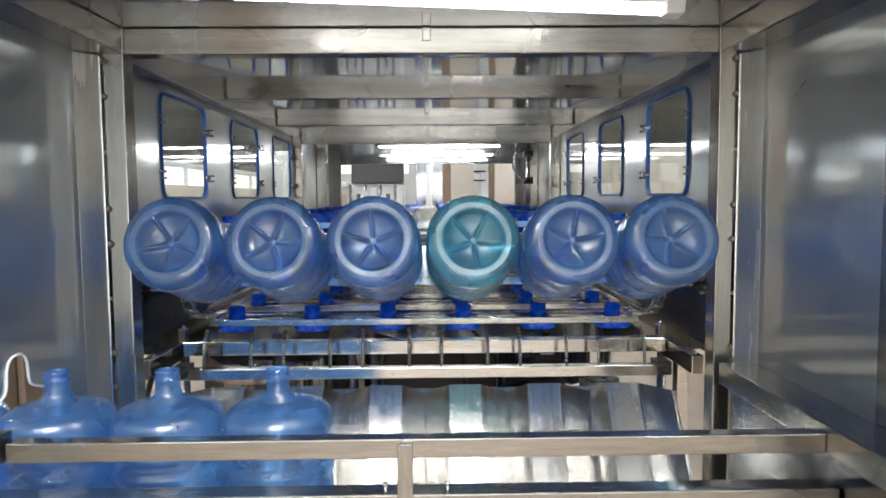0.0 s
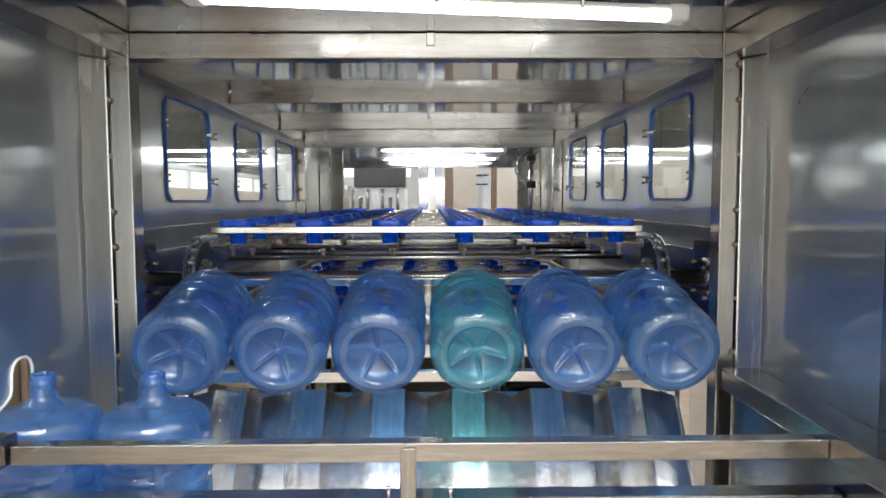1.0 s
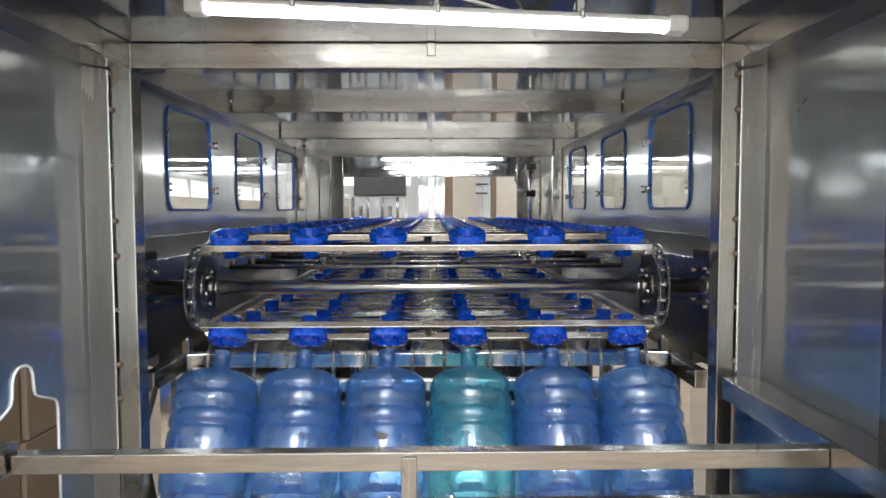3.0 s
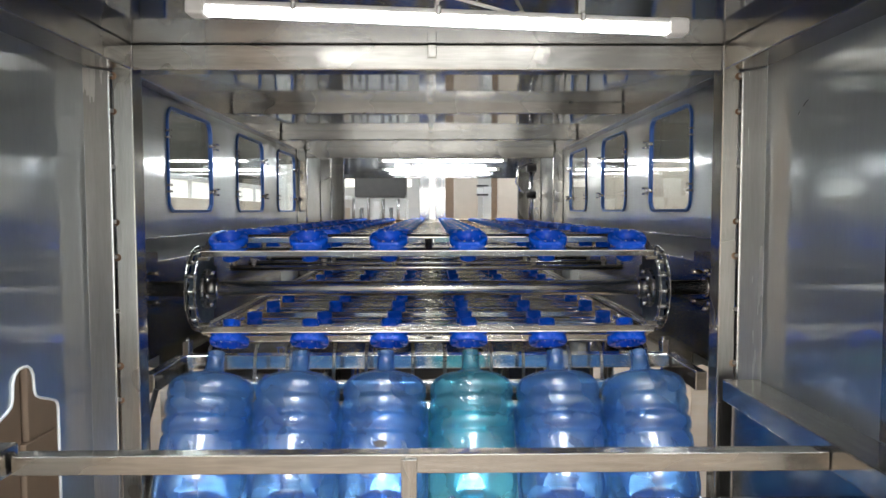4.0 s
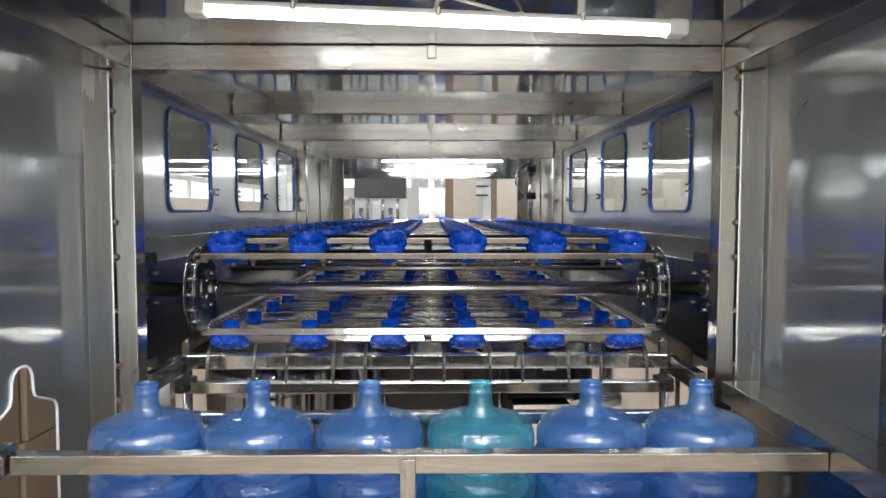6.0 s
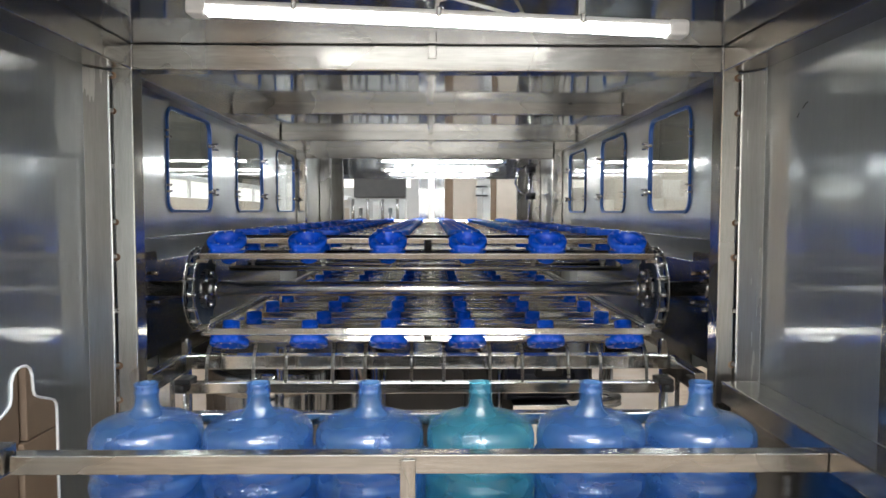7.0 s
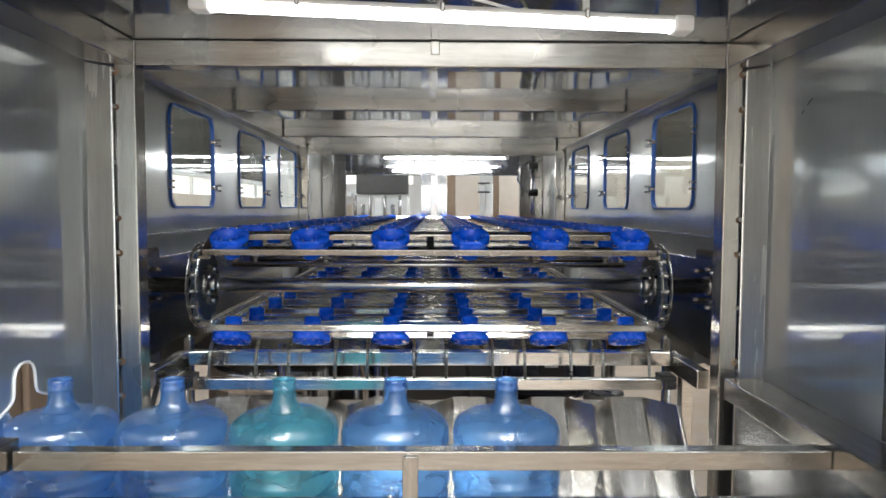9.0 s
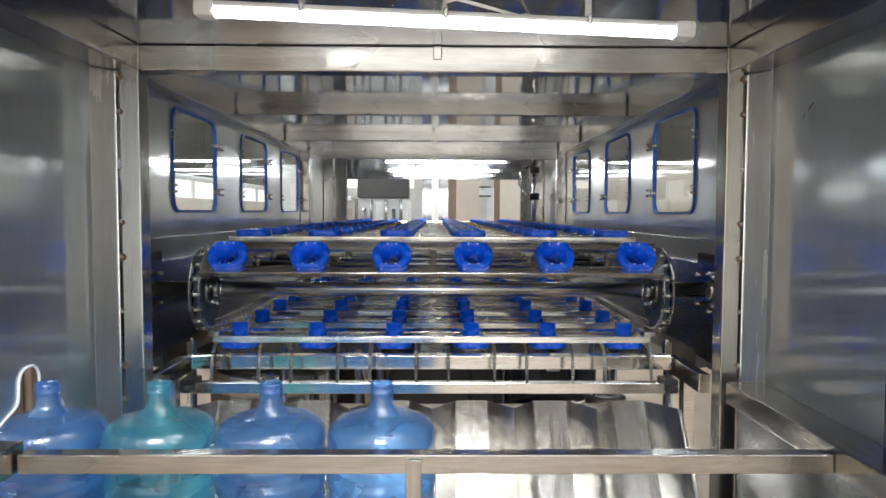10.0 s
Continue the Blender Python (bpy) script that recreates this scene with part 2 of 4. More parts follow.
def lathe(bm, profile, seg=48, close=True):
    """A turned shape about z from (radius, height) pairs."""
    rings = []
    for r, z in profile:
        if r < 1e-6:
            rings.append([bm.verts.new((0, 0, z))])
        else:
            rings.append([bm.verts.new((r * math.cos(i * math.tau / seg), r * math.sin(i * math.tau / seg), z)) for i in range(seg)])
    for a, b in zip(rings, rings[1:]):
        for i in range(seg):
            j = (i + 1) % seg
            if len(a) == 1:
                f = bm.faces.new((a[0], b[j], b[i]))
            elif len(b) == 1:
                f = bm.faces.new((a[i], a[j], b[0]))
            else:
                f = bm.faces.new((a[i], a[j], b[j], b[i]))
            f.smooth = True
    return bm


def plate(bm, outline, holes, thick, to3d):
    """A sheet with holes; the 2D points are mapped to space by to3d(u, v, depth)."""
    loops = [outline, *holes]
    tmp = bmesh.new()
    edges = []
    for lp in loops:
        vs = [tmp.verts.new((u, v, 0)) for u, v in lp]
        edges += [tmp.edges.new((vs[i], vs[(i + 1) % len(vs)])) for i in range(len(vs))]
    bmesh.ops.triangle_fill(tmp, use_beauty=True, use_dissolve=False, edges=edges)
    tmp.verts.index_update()
    co = [(v.co.x, v.co.y) for v in tmp.verts]
    front = [bm.verts.new(to3d(u, v, 0)) for u, v in co]
    back = [bm.verts.new(to3d(u, v, thick)) for u, v in co]
    for f in tmp.faces:
        ids = [v.index for v in f.verts]
        bm.faces.new([front[i] for i in ids])
        bm.faces.new([back[i] for i in reversed(ids)])
    k = 0
    for lp in loops:
        n = len(lp)
        for i in range(n):
            a, b = k + i, k + (i + 1) % n
            bm.faces.new((front[a], front[b], back[b], back[a]))
        k += n
    tmp.free()
    bmesh.ops.recalc_face_normals(bm, faces=bm.faces)
    return bm


def rounded(u0, v0, u1, v1, r, seg=6):
    pts = []
    for cu, cv, a0 in ((u1 - r, v1 - r, 0), (u0 + r, v1 - r, 90), (u0 + r, v0 + r, 180), (u1 - r, v0 + r, 270)):
        for i in range(seg + 1):
            a = radians(a0 + 90 * i / seg)
            pts.append((cu + r * math.cos(a), cv + r * math.sin(a)))
    return pts


def finish(bm, name, mat):
    me = bpy.data.meshes.new(name)
    bm.to_mesh(me)
    bm.free()
    me.materials.append(mat)
    return me


def part(name, bm, mat, parent=None, label=""):
    """Links a bmesh (or a ready mesh) as one object under a thing or a part."""
    me = finish(bm, name, mat) if isinstance(bm, bmesh.types.BMesh) else bm
    ob = new(name, me)
    if parent is not None:
        ob.parent = parent
    if label:
        ob["label"] = label
    return ob


def thing(name, label, category, group="", kind=""):
    return tagged(new(name), label, category, group, kind)


def solid(name, a, b, mat, label, category, bev=0.003, kind="structure", group=""):
    if mat is TUBE:
        size = [abs(q - p) for p, q in zip(a, b)]
        mat = TUBES[size.index(max(size))]
    return tagged(part(name, box(bmesh.new(), a, b, bev), mat), label, category, group, kind)


def drops(name, parent, count, place, seed):
    """Beads of water on a wet surface: place(a, b) gives a point and the way out of the surface."""
    rnd = random.Random(seed)
    vs, fs = [], []
    for _ in range(count):
        p, nrm = place(rnd.random(), rnd.random())
        nrm = Vector(nrm).normalized()
        q = nrm.to_track_quat("Z", "Y").to_matrix()
        r = 0.0011 + 0.0022 * rnd.random() ** 2
        k = len(vs)
        for rr, h in ((1.0, 0.0), (0.75, 0.5)):
            vs += [Vector(p) + q @ Vector((r * rr * math.cos(i * math.tau / 7), r * rr * math.sin(i * math.tau / 7), r * h)) for i in range(7)]
        vs.append(Vector(p) + nrm * r * 0.72)
        for i in range(7):
            j = (i + 1) % 7
            fs += [(k + i, k + j, k + 7 + j, k + 7 + i), (k + 7 + i, k + 7 + j, k + 14)]
    me = bpy.data.meshes.new(name)
    me.from_pydata([tuple(v) for v in vs], [], fs)
    me.polygons.foreach_set("use_smooth", [True] * len(me.polygons))
    me.materials.append(WATER)
    ob = part(name, me, None, parent, "clear beads of water")
    ob["kind"] = "stuff"
    return ob


# ---- plan ----
X0 = 0.007                      # middle of the machine
PITCH = 0.28                    # bottle to bottle across the machine
YA, ZA, R = 2.55, 1.368, 0.145  # front shaft and chain radius
ROW = 0.328                     # carrier to carrier along the chain
ROWS = 30
LOOP = ROW * ROWS
RUN = (LOOP - math.tau * R) / 2
WALL = 1.06                     # inner side walls
SIDES = {-1: 0.984, 1: 1.0}     # side panels of the front bay
YF = 2.10                       # front frame
ZC = 2.146                      # ceiling of the front bay
BELTZ, BELTY = 0.745, 1.72      # outfeed conveyor


def column(i, spread=PITCH, mid=X0):
    return mid + (i - 2.5) * spread


# ---- hall ----
def hall():
    tagged(part("floor", box(bmesh.new(), (-9, -7, -0.1), (9, 15, 0)), FLOORMAT), "worn beige factory floor under the machine", "floor", kind="structure")
    tagged(part("window_north", box(bmesh.new(), (-2.0, 14.97, 2.17), (-0.45, 14.995, 2.34)), DAYLIGHT), "bright daylit strip window in the hall wall", "window", kind="structure")
    for nm, a, b in (("wall_west", (-9.2, -7, 0), (-9, 15, 5.2)), ("wall_east", (9, -7, 0), (9.2, 15, 5.2)),
                     ("wall_north", (-9.2, 15, 0), (9.2, 15.2, 5.2))):
        tagged(part(nm, box(bmesh.new(), a, b), PLASTER), "cream plastered factory hall wall", "wall", kind="structure")
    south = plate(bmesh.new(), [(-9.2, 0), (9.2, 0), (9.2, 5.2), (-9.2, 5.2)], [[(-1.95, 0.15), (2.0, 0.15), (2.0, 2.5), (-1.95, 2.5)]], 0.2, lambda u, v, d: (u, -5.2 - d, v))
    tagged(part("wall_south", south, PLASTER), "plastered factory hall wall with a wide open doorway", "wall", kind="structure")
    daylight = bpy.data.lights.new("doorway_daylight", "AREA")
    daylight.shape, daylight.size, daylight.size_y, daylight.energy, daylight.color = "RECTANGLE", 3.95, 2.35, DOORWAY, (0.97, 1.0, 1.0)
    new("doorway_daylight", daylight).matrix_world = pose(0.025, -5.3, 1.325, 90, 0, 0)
    # unseen tan slats, added so that the lintel and beams mirror something warm
    door = tagged(new("warm_reflector"), "unseen tan slatted panel added for warm reflections in the steel", "door", kind="structure")
    slat = finish(box(bmesh.new(), (-4.4, -5.198, 0.006), (-2.0, -5.15, 0.204), 0.012), "slat", TAN)
    for k in range(15):
        part("slat", slat, None, door).matrix_basis = pose(0, 0, k * 0.21)
    lights_ = [(-0.95, -4.6, -0.25, -0.5), (0.25, -4.6, 0.95, -0.5)]
    roof = plate(bmesh.new(), [(-9.2, -7.2), (9.2, -7.2), (9.2, 15.2), (-9.2, 15.2)],
                 [[(a, b), (c, b), (c, d), (a, d)] for a, b, c, d in lights_], 0.1, lambda u, v, d: (u, v, 5.2 + d))
    tagged(part("ceiling", roof, ROOF), "grey sheet metal factory roof with two roof lights", "ceiling", kind="structure")
    for a, b, c, d in lights_:
        lamp = bpy.data.lights.new("roof_light", "AREA")
        lamp.shape, lamp.size, lamp.size_y, lamp.energy, lamp.color = "RECTANGLE", c - a, d - b, SKYLIGHT, (0.92, 0.97, 1.02)
        new("roof_light", lamp).matrix_world = pose((a + c) / 2, (b + d) / 2, 5.22)
    # assumed lamps, added to fill the hall with light
    first = thing("hall_fill_lamp", "long white tube lamp added under the hall roof as fill light", "lamp", "hall lamps")
    part("housing", box(bmesh.new(), (-0.08, -0.75, 0.06), (0.08, 0.75, 0.12), 0.01), LAMPWHITE, first)
    part("diffuser", box(bmesh.new(), (-0.07, -0.74, 0.0), (0.07, 0.74, 0.06)), HALLGLOW, first, "glowing white diffuser")
    for y in (-0.6, 0.6):
        part("hanger", rod(bmesh.new(), (0, y, 0.118), (0, y, 0.6), 0.008, 8), BAR, first)
    spots = [(x, y) for x in (-6, -3, 3, 6) for y in (-4.4, -2.2, 8.5, 12)] + [(x, y) for x in (-6, -2.2, 2.2, 6) for y in (1.2, 4.5, 7.2)]
    # extra low rows, added to brighten what shows through the hatches
    low = [(x, y) for x in (-2.5, 2.4) for y in (7.2, 8.8, 10.4, 12.0, 13.6)]
    first.matrix_basis = pose(spots[0][0], spots[0][1], 4.6)
    for x, y in spots[1:]:
        copy_thing(first, pose(x, y, 4.6))
    for x, y in low:
        lo = copy_thing(first, pose(x, y, 3.5))
        for dy in (-0.6, 0.6):
            part("chain", rod(bmesh.new(), (0, dy, 0.59), (0, dy, 1.70), 0.006, 6), BAR, lo)


# ---- housing of the machine ----
def housing():
    # front bay: side panels, the left one with a bottle-shaped way out
    def left3(u, v, d):
        return (-SIDES[-1] - d, u, v)

    def right3(u, v, d):
        return (SIDES[1] + d, u, v)
    cy = 1.700
    half = [(0.0, 1.270), (0.018, 1.268), (0.034, 1.258), (0.043, 1.240), (0.046, 1.200), (0.052, 1.186), (0.070, 1.176), (0.110, 1.162), (0.140, 1.150),
            (0.150, 1.138), (0.153, 1.120), (0.153, BELTZ - 0.06)]
    hole = [(cy + a, z) for a, z in half] + [(cy - a, z) for a, z in half[:0:-1]]
    rim = [(0.9, 0.3), (YF - 0.06, 0.3), (YF - 0.06, ZC - 0.002), (0.9, ZC - 0.002)]
    w = tagged(part("wall_left", plate(bmesh.new(), rim, [hole], 0.004, left3), SATIN),
               "stainless side panel with a bottle-shaped cutout", "wall", kind="structure")
    part("cutout_trim", path_rod(bmesh.new(), [(-SIDES[-1] + 0.002, u, v) for u, v in hole[12:] + hole[:12]], 0.0034, 8), WHITE, w, "white rubber edge trim")
    wr = tagged(part("wall_right", plate(bmesh.new(), rim, [], 0.004, right3), SATIN),
                "plain stainless side panel of the front bay", "wall", kind="structure")
    part("scuff", path_rod(bmesh.new(), [(SIDES[1] - 0.0005, 1.835, 1.925), (SIDES[1] - 0.0005, 1.822, 1.935), (SIDES[1] - 0.0005, 1.81, 1.938)], 0.0012, 6), BLACK, wr, "short black scuff mark")
    part("scuff", path_rod(bmesh.new(), [(SIDES[1] - 0.0005, 1.862, 1.905), (SIDES[1] - 0.0005, 1.852, 1.915)], 0.001, 6), BLACK, wr, "short black scuff mark")
    solid("trim_right", (SIDES[1] - 0.004, 1.30, 1.149), (SIDES[1] - 0.0005, 1.480, ZC - 0.09), TUBE, "narrow stainless strip on the side panel", "trim", 0.001)
    # folded joint strips between panels and posts
    for s in (-1, 1):
        inner, outer = (-0.868, -0.929) if s < 0 else (0.894, 0.946)      # faces of the post
        fold = bmesh.new()
        ends = [(outer + s * 0.007, YF - 0.004), (s * (SIDES[s] - 0.001), YF - 0.062), (s * (SIDES[s] + 0.03), YF - 0.062), (s * (SIDES[s] + 0.03), YF + 0.01), (outer + s * 0.007, YF + 0.01)]
        low, top = [[fold.verts.new((x, y, z)) for x, y in ends] for z in (0.3, ZC - 0.08)]
        fold.faces.new(low[::-1])
        fold.faces.new(top)
        for q in range(5):
            fold.faces.new((low[q], low[(q + 1) % 5], top[(q + 1) % 5], top[q]))
        bmesh.ops.recalc_face_normals(fold, faces=fold.faces)
        tagged(part("trim_joint", fold, FOLD), "folded stainless joint strip beside the post", "trim", kind="structure")
        solid("trim_bead", (outer + s * 0.003, YF - 0.009, 0.3), (outer + s * 0.012, YF + 0.01, ZC - 0.08), POLISH, "thin bright sealing bead along the post", "trim", 0.003)
        p = solid("frame_post", (inner, YF, 0.0), (outer, YF + 0.07, ZC), TUBE, "square stainless corner post with rivets", "post", 0.004)
        for k in range(11):
            z = 0.75 + k * 0.145 + 0.02 * ((k * 7) % 3)
            b = bmesh.new()
            rod(b, (outer, YF - 0.007, z), (outer, YF + 0.004, z), 0.0055, 10, 0.007)
            part("rivet", b, DARKSTEEL, p)
            if k % 3 != 1:
                r = 0.009 + 0.002 * (k % 2)
                part("rust_stain", rod(bmesh.new(), (outer - s * 0.004, YF - 0.0012, z - 0.002), (outer - s * 0.004, YF + 0.001, z - 0.002), r, 14, r), RUST, p, "brown rust ring")
        seam = bmesh.new()
        for k in range(12):
            z = 2.073 + k * 0.006
            rod(seam, (inner - s * 0.001, YF - 0.0045, z), (inner - s * 0.001, YF - 0.0045, z + 0.0045), 0.0032 + 0.0008 * (k * 5 % 3), 8)
        part("weld_seam", seam, POLISH, p, "bright beaded weld seam")
        # top beams running back to the camera and along the inner walls
        solid("top_beam", (inner, 0.9, 2.070), (s * (SIDES[s] - 0.001), YF - 0.002, ZC - 0.001), TUBE, "square stainless top beam of the front bay", "beam", 0.004)
        solid("wall_beam", (s * (WALL - 0.07), YF + 0.075, 2.113), (s * (WALL - 0.004), 5.545, 2.2010), TUBE, "square stainless beam along the wall top", "beam", 0.004)
    solid("lintel_beam", (-0.866, YF - 0.002, 2.070), (0.892, YF + 0.07, ZC - 0.001), TUBE, "square stainless beam across the front frame", "beam", 0.004)
    # ceilings
    tagged(part("ceiling_front", box(bmesh.new(), (-SIDES[-1] - 0.02, 0.9, ZC), (SIDES[1] + 0.02, YF + 0.07, ZC + 0.02)), SHEET),
           "shiny stainless ceiling of the front bay", "ceiling", kind="structure")

    def slope(x0, x1, y0, z0, y1, z1, deep):
        """A flat piece between two heights, deep metres thick upwards."""
        b = box(bmesh.new(), (x0, y0, 0), (x1, y1, deep))
        for v in b.verts:
            v.co.z += z0 + (z1 - z0) * (v.co.y - y0) / (y1 - y0)
        return b
    for y0, z0, y1, z1 in ((YF + 0.071, 2.118, 3.552, 2.200), (3.608, 2.160, 4.692, 2.183), (4.748, 2.150, 5.552, 2.152), (5.61, 2.150, 7.62, 2.150)):
        tagged(part("ceiling_inner", slope(-WALL - 0.02, WALL + 0.02, y0, z0, y1, z1, 0.015), SHEET),
               "shiny stainless ceiling sheet of the washing tunnel", "ceiling", kind="structure")
        tagged(part("centre_strip", slope(X0 - 0.012, X0 + 0.018, y0 + 0.004, z0 - 0.016, y1 - 0.004, z1 - 0.016, 0.014), TUBE),
               "narrow stainless strip along the ceiling middle", "beam", kind="structure")
    for y, lo in ((3.55, 2.142), (4.69, 2.127), (5.55, 2.073)):
        solid("cross_beam", (-WALL + 0.076, y, lo), (WALL - 0.076, y + 0.06, 2.2205), TUBE, "stainless cross beam under the tunnel ceiling", "beam", 0.004)
    solid("lamp_bracket", (X0 + 0.002, YF - 0.012, 2.105), (X0 + 0.028, YF - 0.004, ZC - 0.002), TUBE, "small stainless bracket on the front beam", "bracket", 0.002, "")
    # inner side walls with three windows each
    hatches = {-1: [(2.866, 3.425), (3.87, 4.45), (4.87, 5.46)], 1: [(2.787, 3.315), (3.74, 4.26), (4.705, 5.26)]}
    for s, nm in ((-1, "wall_inner_left"), (1, "wall_inner_right")):
        def inner3(u, v, d, s=s):
            return (s * (WALL + d), u, v)
        wins = hatches[s]
        holes = [rounded(a, 1.652, c, 2.078, 0.055) for a, c in wins]
        wl_ = tagged(part(nm, plate(bmesh.new(), [(YF + 0.072, 1.06), (2.64, 1.06), (3.0, 0.95), (7.6, 0.95), (7.6, 2.2015), (YF + 0.072, 2.2015)], holes, 0.012, inner3), PANEL),
                     "wavy mirror-bright stainless tunnel wall", "wall", kind="structure")
        lower = bmesh.new()
        box(lower, (s * (WALL - 0.004), YF + 0.08, 1.085), (s * (WALL - 0.001), 5.5, 1.547))
        part("lower_sheet", lower, PANEL, wl_)
        # splash sheets: the tunnel's dark reflection is put into their colour
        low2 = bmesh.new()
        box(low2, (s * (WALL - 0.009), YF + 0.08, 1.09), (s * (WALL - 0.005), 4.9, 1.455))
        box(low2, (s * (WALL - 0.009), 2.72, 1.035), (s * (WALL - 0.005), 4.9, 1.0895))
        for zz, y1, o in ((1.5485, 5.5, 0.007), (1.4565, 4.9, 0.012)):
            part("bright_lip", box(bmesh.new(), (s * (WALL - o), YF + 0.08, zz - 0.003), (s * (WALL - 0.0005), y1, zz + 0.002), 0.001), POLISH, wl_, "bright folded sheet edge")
        part("splash_sheet", low2, DARKSHEET, wl_, "stainless splash sheet, dark reflection put into its colour")
        for (a, c), hl in zip(wins, holes):
            win = tagged(new("window"), "round-cornered clear hatch with a blue rubber seal", "window", "tunnel windows", "structure")
            g = bmesh.new()
            ring = rounded(a + 0.006, 1.658, c - 0.006, 2.072, 0.052)
            plate(g, rounded(a - 0.006, 1.646, c + 0.006, 2.084, 0.060), [ring], 0.018,
                  lambda u, v, d, s=s: (s * (WALL - 0.008 + d), u, v))
            part("seal", g, GASKET, win, "blue rubber seal")
            pn = bmesh.new()
            plate(pn, rounded(a + 0.008, 1.660, c - 0.008, 2.070, 0.050), [], 0.004,
                  lambda u, v, d, s=s: (s * (WALL + 0.001 + d), u, v))
            glass = part("pane", pn, ACRYLIC, win, "clear acrylic pane")
            glass.visible_shadow = False
            for y in (a, c):
                for z in (1.745, 1.965):
                    h = bmesh.new()
                    sgn = -1 if y == a else 1
                    for dz in (-0.013, 0.013):
                        rod(h, (s * (WALL - 0.003), y + sgn * 0.022, z + dz), (s * (WALL - 0.030), y + sgn * 0.030, z + dz), 0.0045, 8)
                        rod(h, (s * (WALL - 0.010), y - sgn * 0.004, z + dz), (s * (WALL - 0.010), y + sgn * 0.034, z + dz), 0.003, 8)
                    part("clamp", h, POLISH, win, "small steel clamp with two bolts")
                    if y == c:
                        part("knob", rod(bmesh.new(), (s * (WALL - 0.032), y - 0.030, z), (s * (WALL - 0.002), y - 0.030, z), 0.009, 12), POLISH, win, "round steel knob")
    # far end: posts, header and middle post of the end frame
    for s in (-1, 1):
        solid("tunnel_post", (s * (WALL - 0.075), 5.55, 1.08), (s * (WALL - 0.002), 5.62, 2.2005), TUBE, "square stainless tunnel post", "post", 0.004)
        solid("end_post", (s * 0.93, 7.45, 1.0), (s * (WALL - 0.003), 7.53, 2.2005), TUBE, "square stainless end post", "post", 0.004)
        solid("side_post", (s * (WALL - 0.10), 6.7, 1.08), (s * (WALL - 0.003), 6.78, 2.2005), TUBE, "square stainless tunnel post", "post", 0.004)
    solid("end_header", (-0.928, 7.45, 2.0), (0.928, 7.50, 2.2005), SHEET, "stainless header over the tunnel end", "beam", 0.004)
    mid = solid("middle_post", (-0.125, 7.44, 1.2), (0.155, 7.448, 2.0), SHEET, "wide stainless middle post with bolts", "post", 0.003)
    part("rib", box(bmesh.new(), (-0.02, 7.425, 1.2), (0.045, 7.439, 2.0), 0.003), WHITEPAINT, mid)
    for x in (-0.08, 0.11):
        for z in (1.45, 1.6, 1.75, 1.9):
            part("bolt", rod(bmesh.new(), (x, 7.43, z), (x, 7.441, z), 0.009, 10), DARKSTEEL, mid)


def bay_front():
    """Ledges, rail and beam across the front bay."""
    solid("ledge_beam", (0.886, 0.9, 1.085), (SIDES[1] - 0.003, YF - 0.06, 1.148), TUBE, "square stainless ledge beam with dried dirt", "beam", 0.004)
    solid("ledge_beam", (-SIDES[-1] + 0.003, 0.9, 1.085), (-0.885, 1.51, 1.148), TUBE, "square stainless ledge beam", "beam", 0.004)
    solid("bay_post", (SIDES[1] - 0.045, 1.40, 0.0), (SIDES[1] - 0.004, 1.47, 1.084), TUBE, "square stainless bay post", "post", 0.004)
    # darkened steel stands in for the dark reflection below the ledge
    solid("lower_panel", (0.925, 1.2, 0.1), (0.935, YF - 0.06, 1.08), DARKSHEET, "stainless panel under the ledge, dark reflection in its colour", "panel", 0.002)
    r = solid("front_rail", (-0.880, 1.47, 1.086), (0.885, 1.51, 1.129), TUBE, "square stainless guard rail across the bay", "rail", 0.003, "")
    part("strap", box(bmesh.new(), (-0.046, 1.462, 0.985), (-0.012, 1.468, 1.12), 0.002), TUBE, r, "flat stainless strap")
    bm_ = solid("front_beam", (-0.93, 1.47, 0.93), (0.92, 1.53, 1.006), TUBE, "square stainless beam under the guard rail", "beam", 0.004, "")
    for x in (-0.073, 0.063):
        b = bmesh.new()
        rod(b, (x, 1.49, 1.004), (x, 1.49, 1.02), 0.004, 10)
        rod(b, (x, 1.49, 1.018), (x, 1.49, 1.026), 0.007, 6)
        part("bolt", b, POLISH, bm_)
    for s in (-1, 1):
        solid("beam_leg", (s * 0.86, 1.475, 0.0), (s * 0.91, 1.525, 0.929), TUBE, "square stainless leg of the front beam", "leg", 0.003, "")


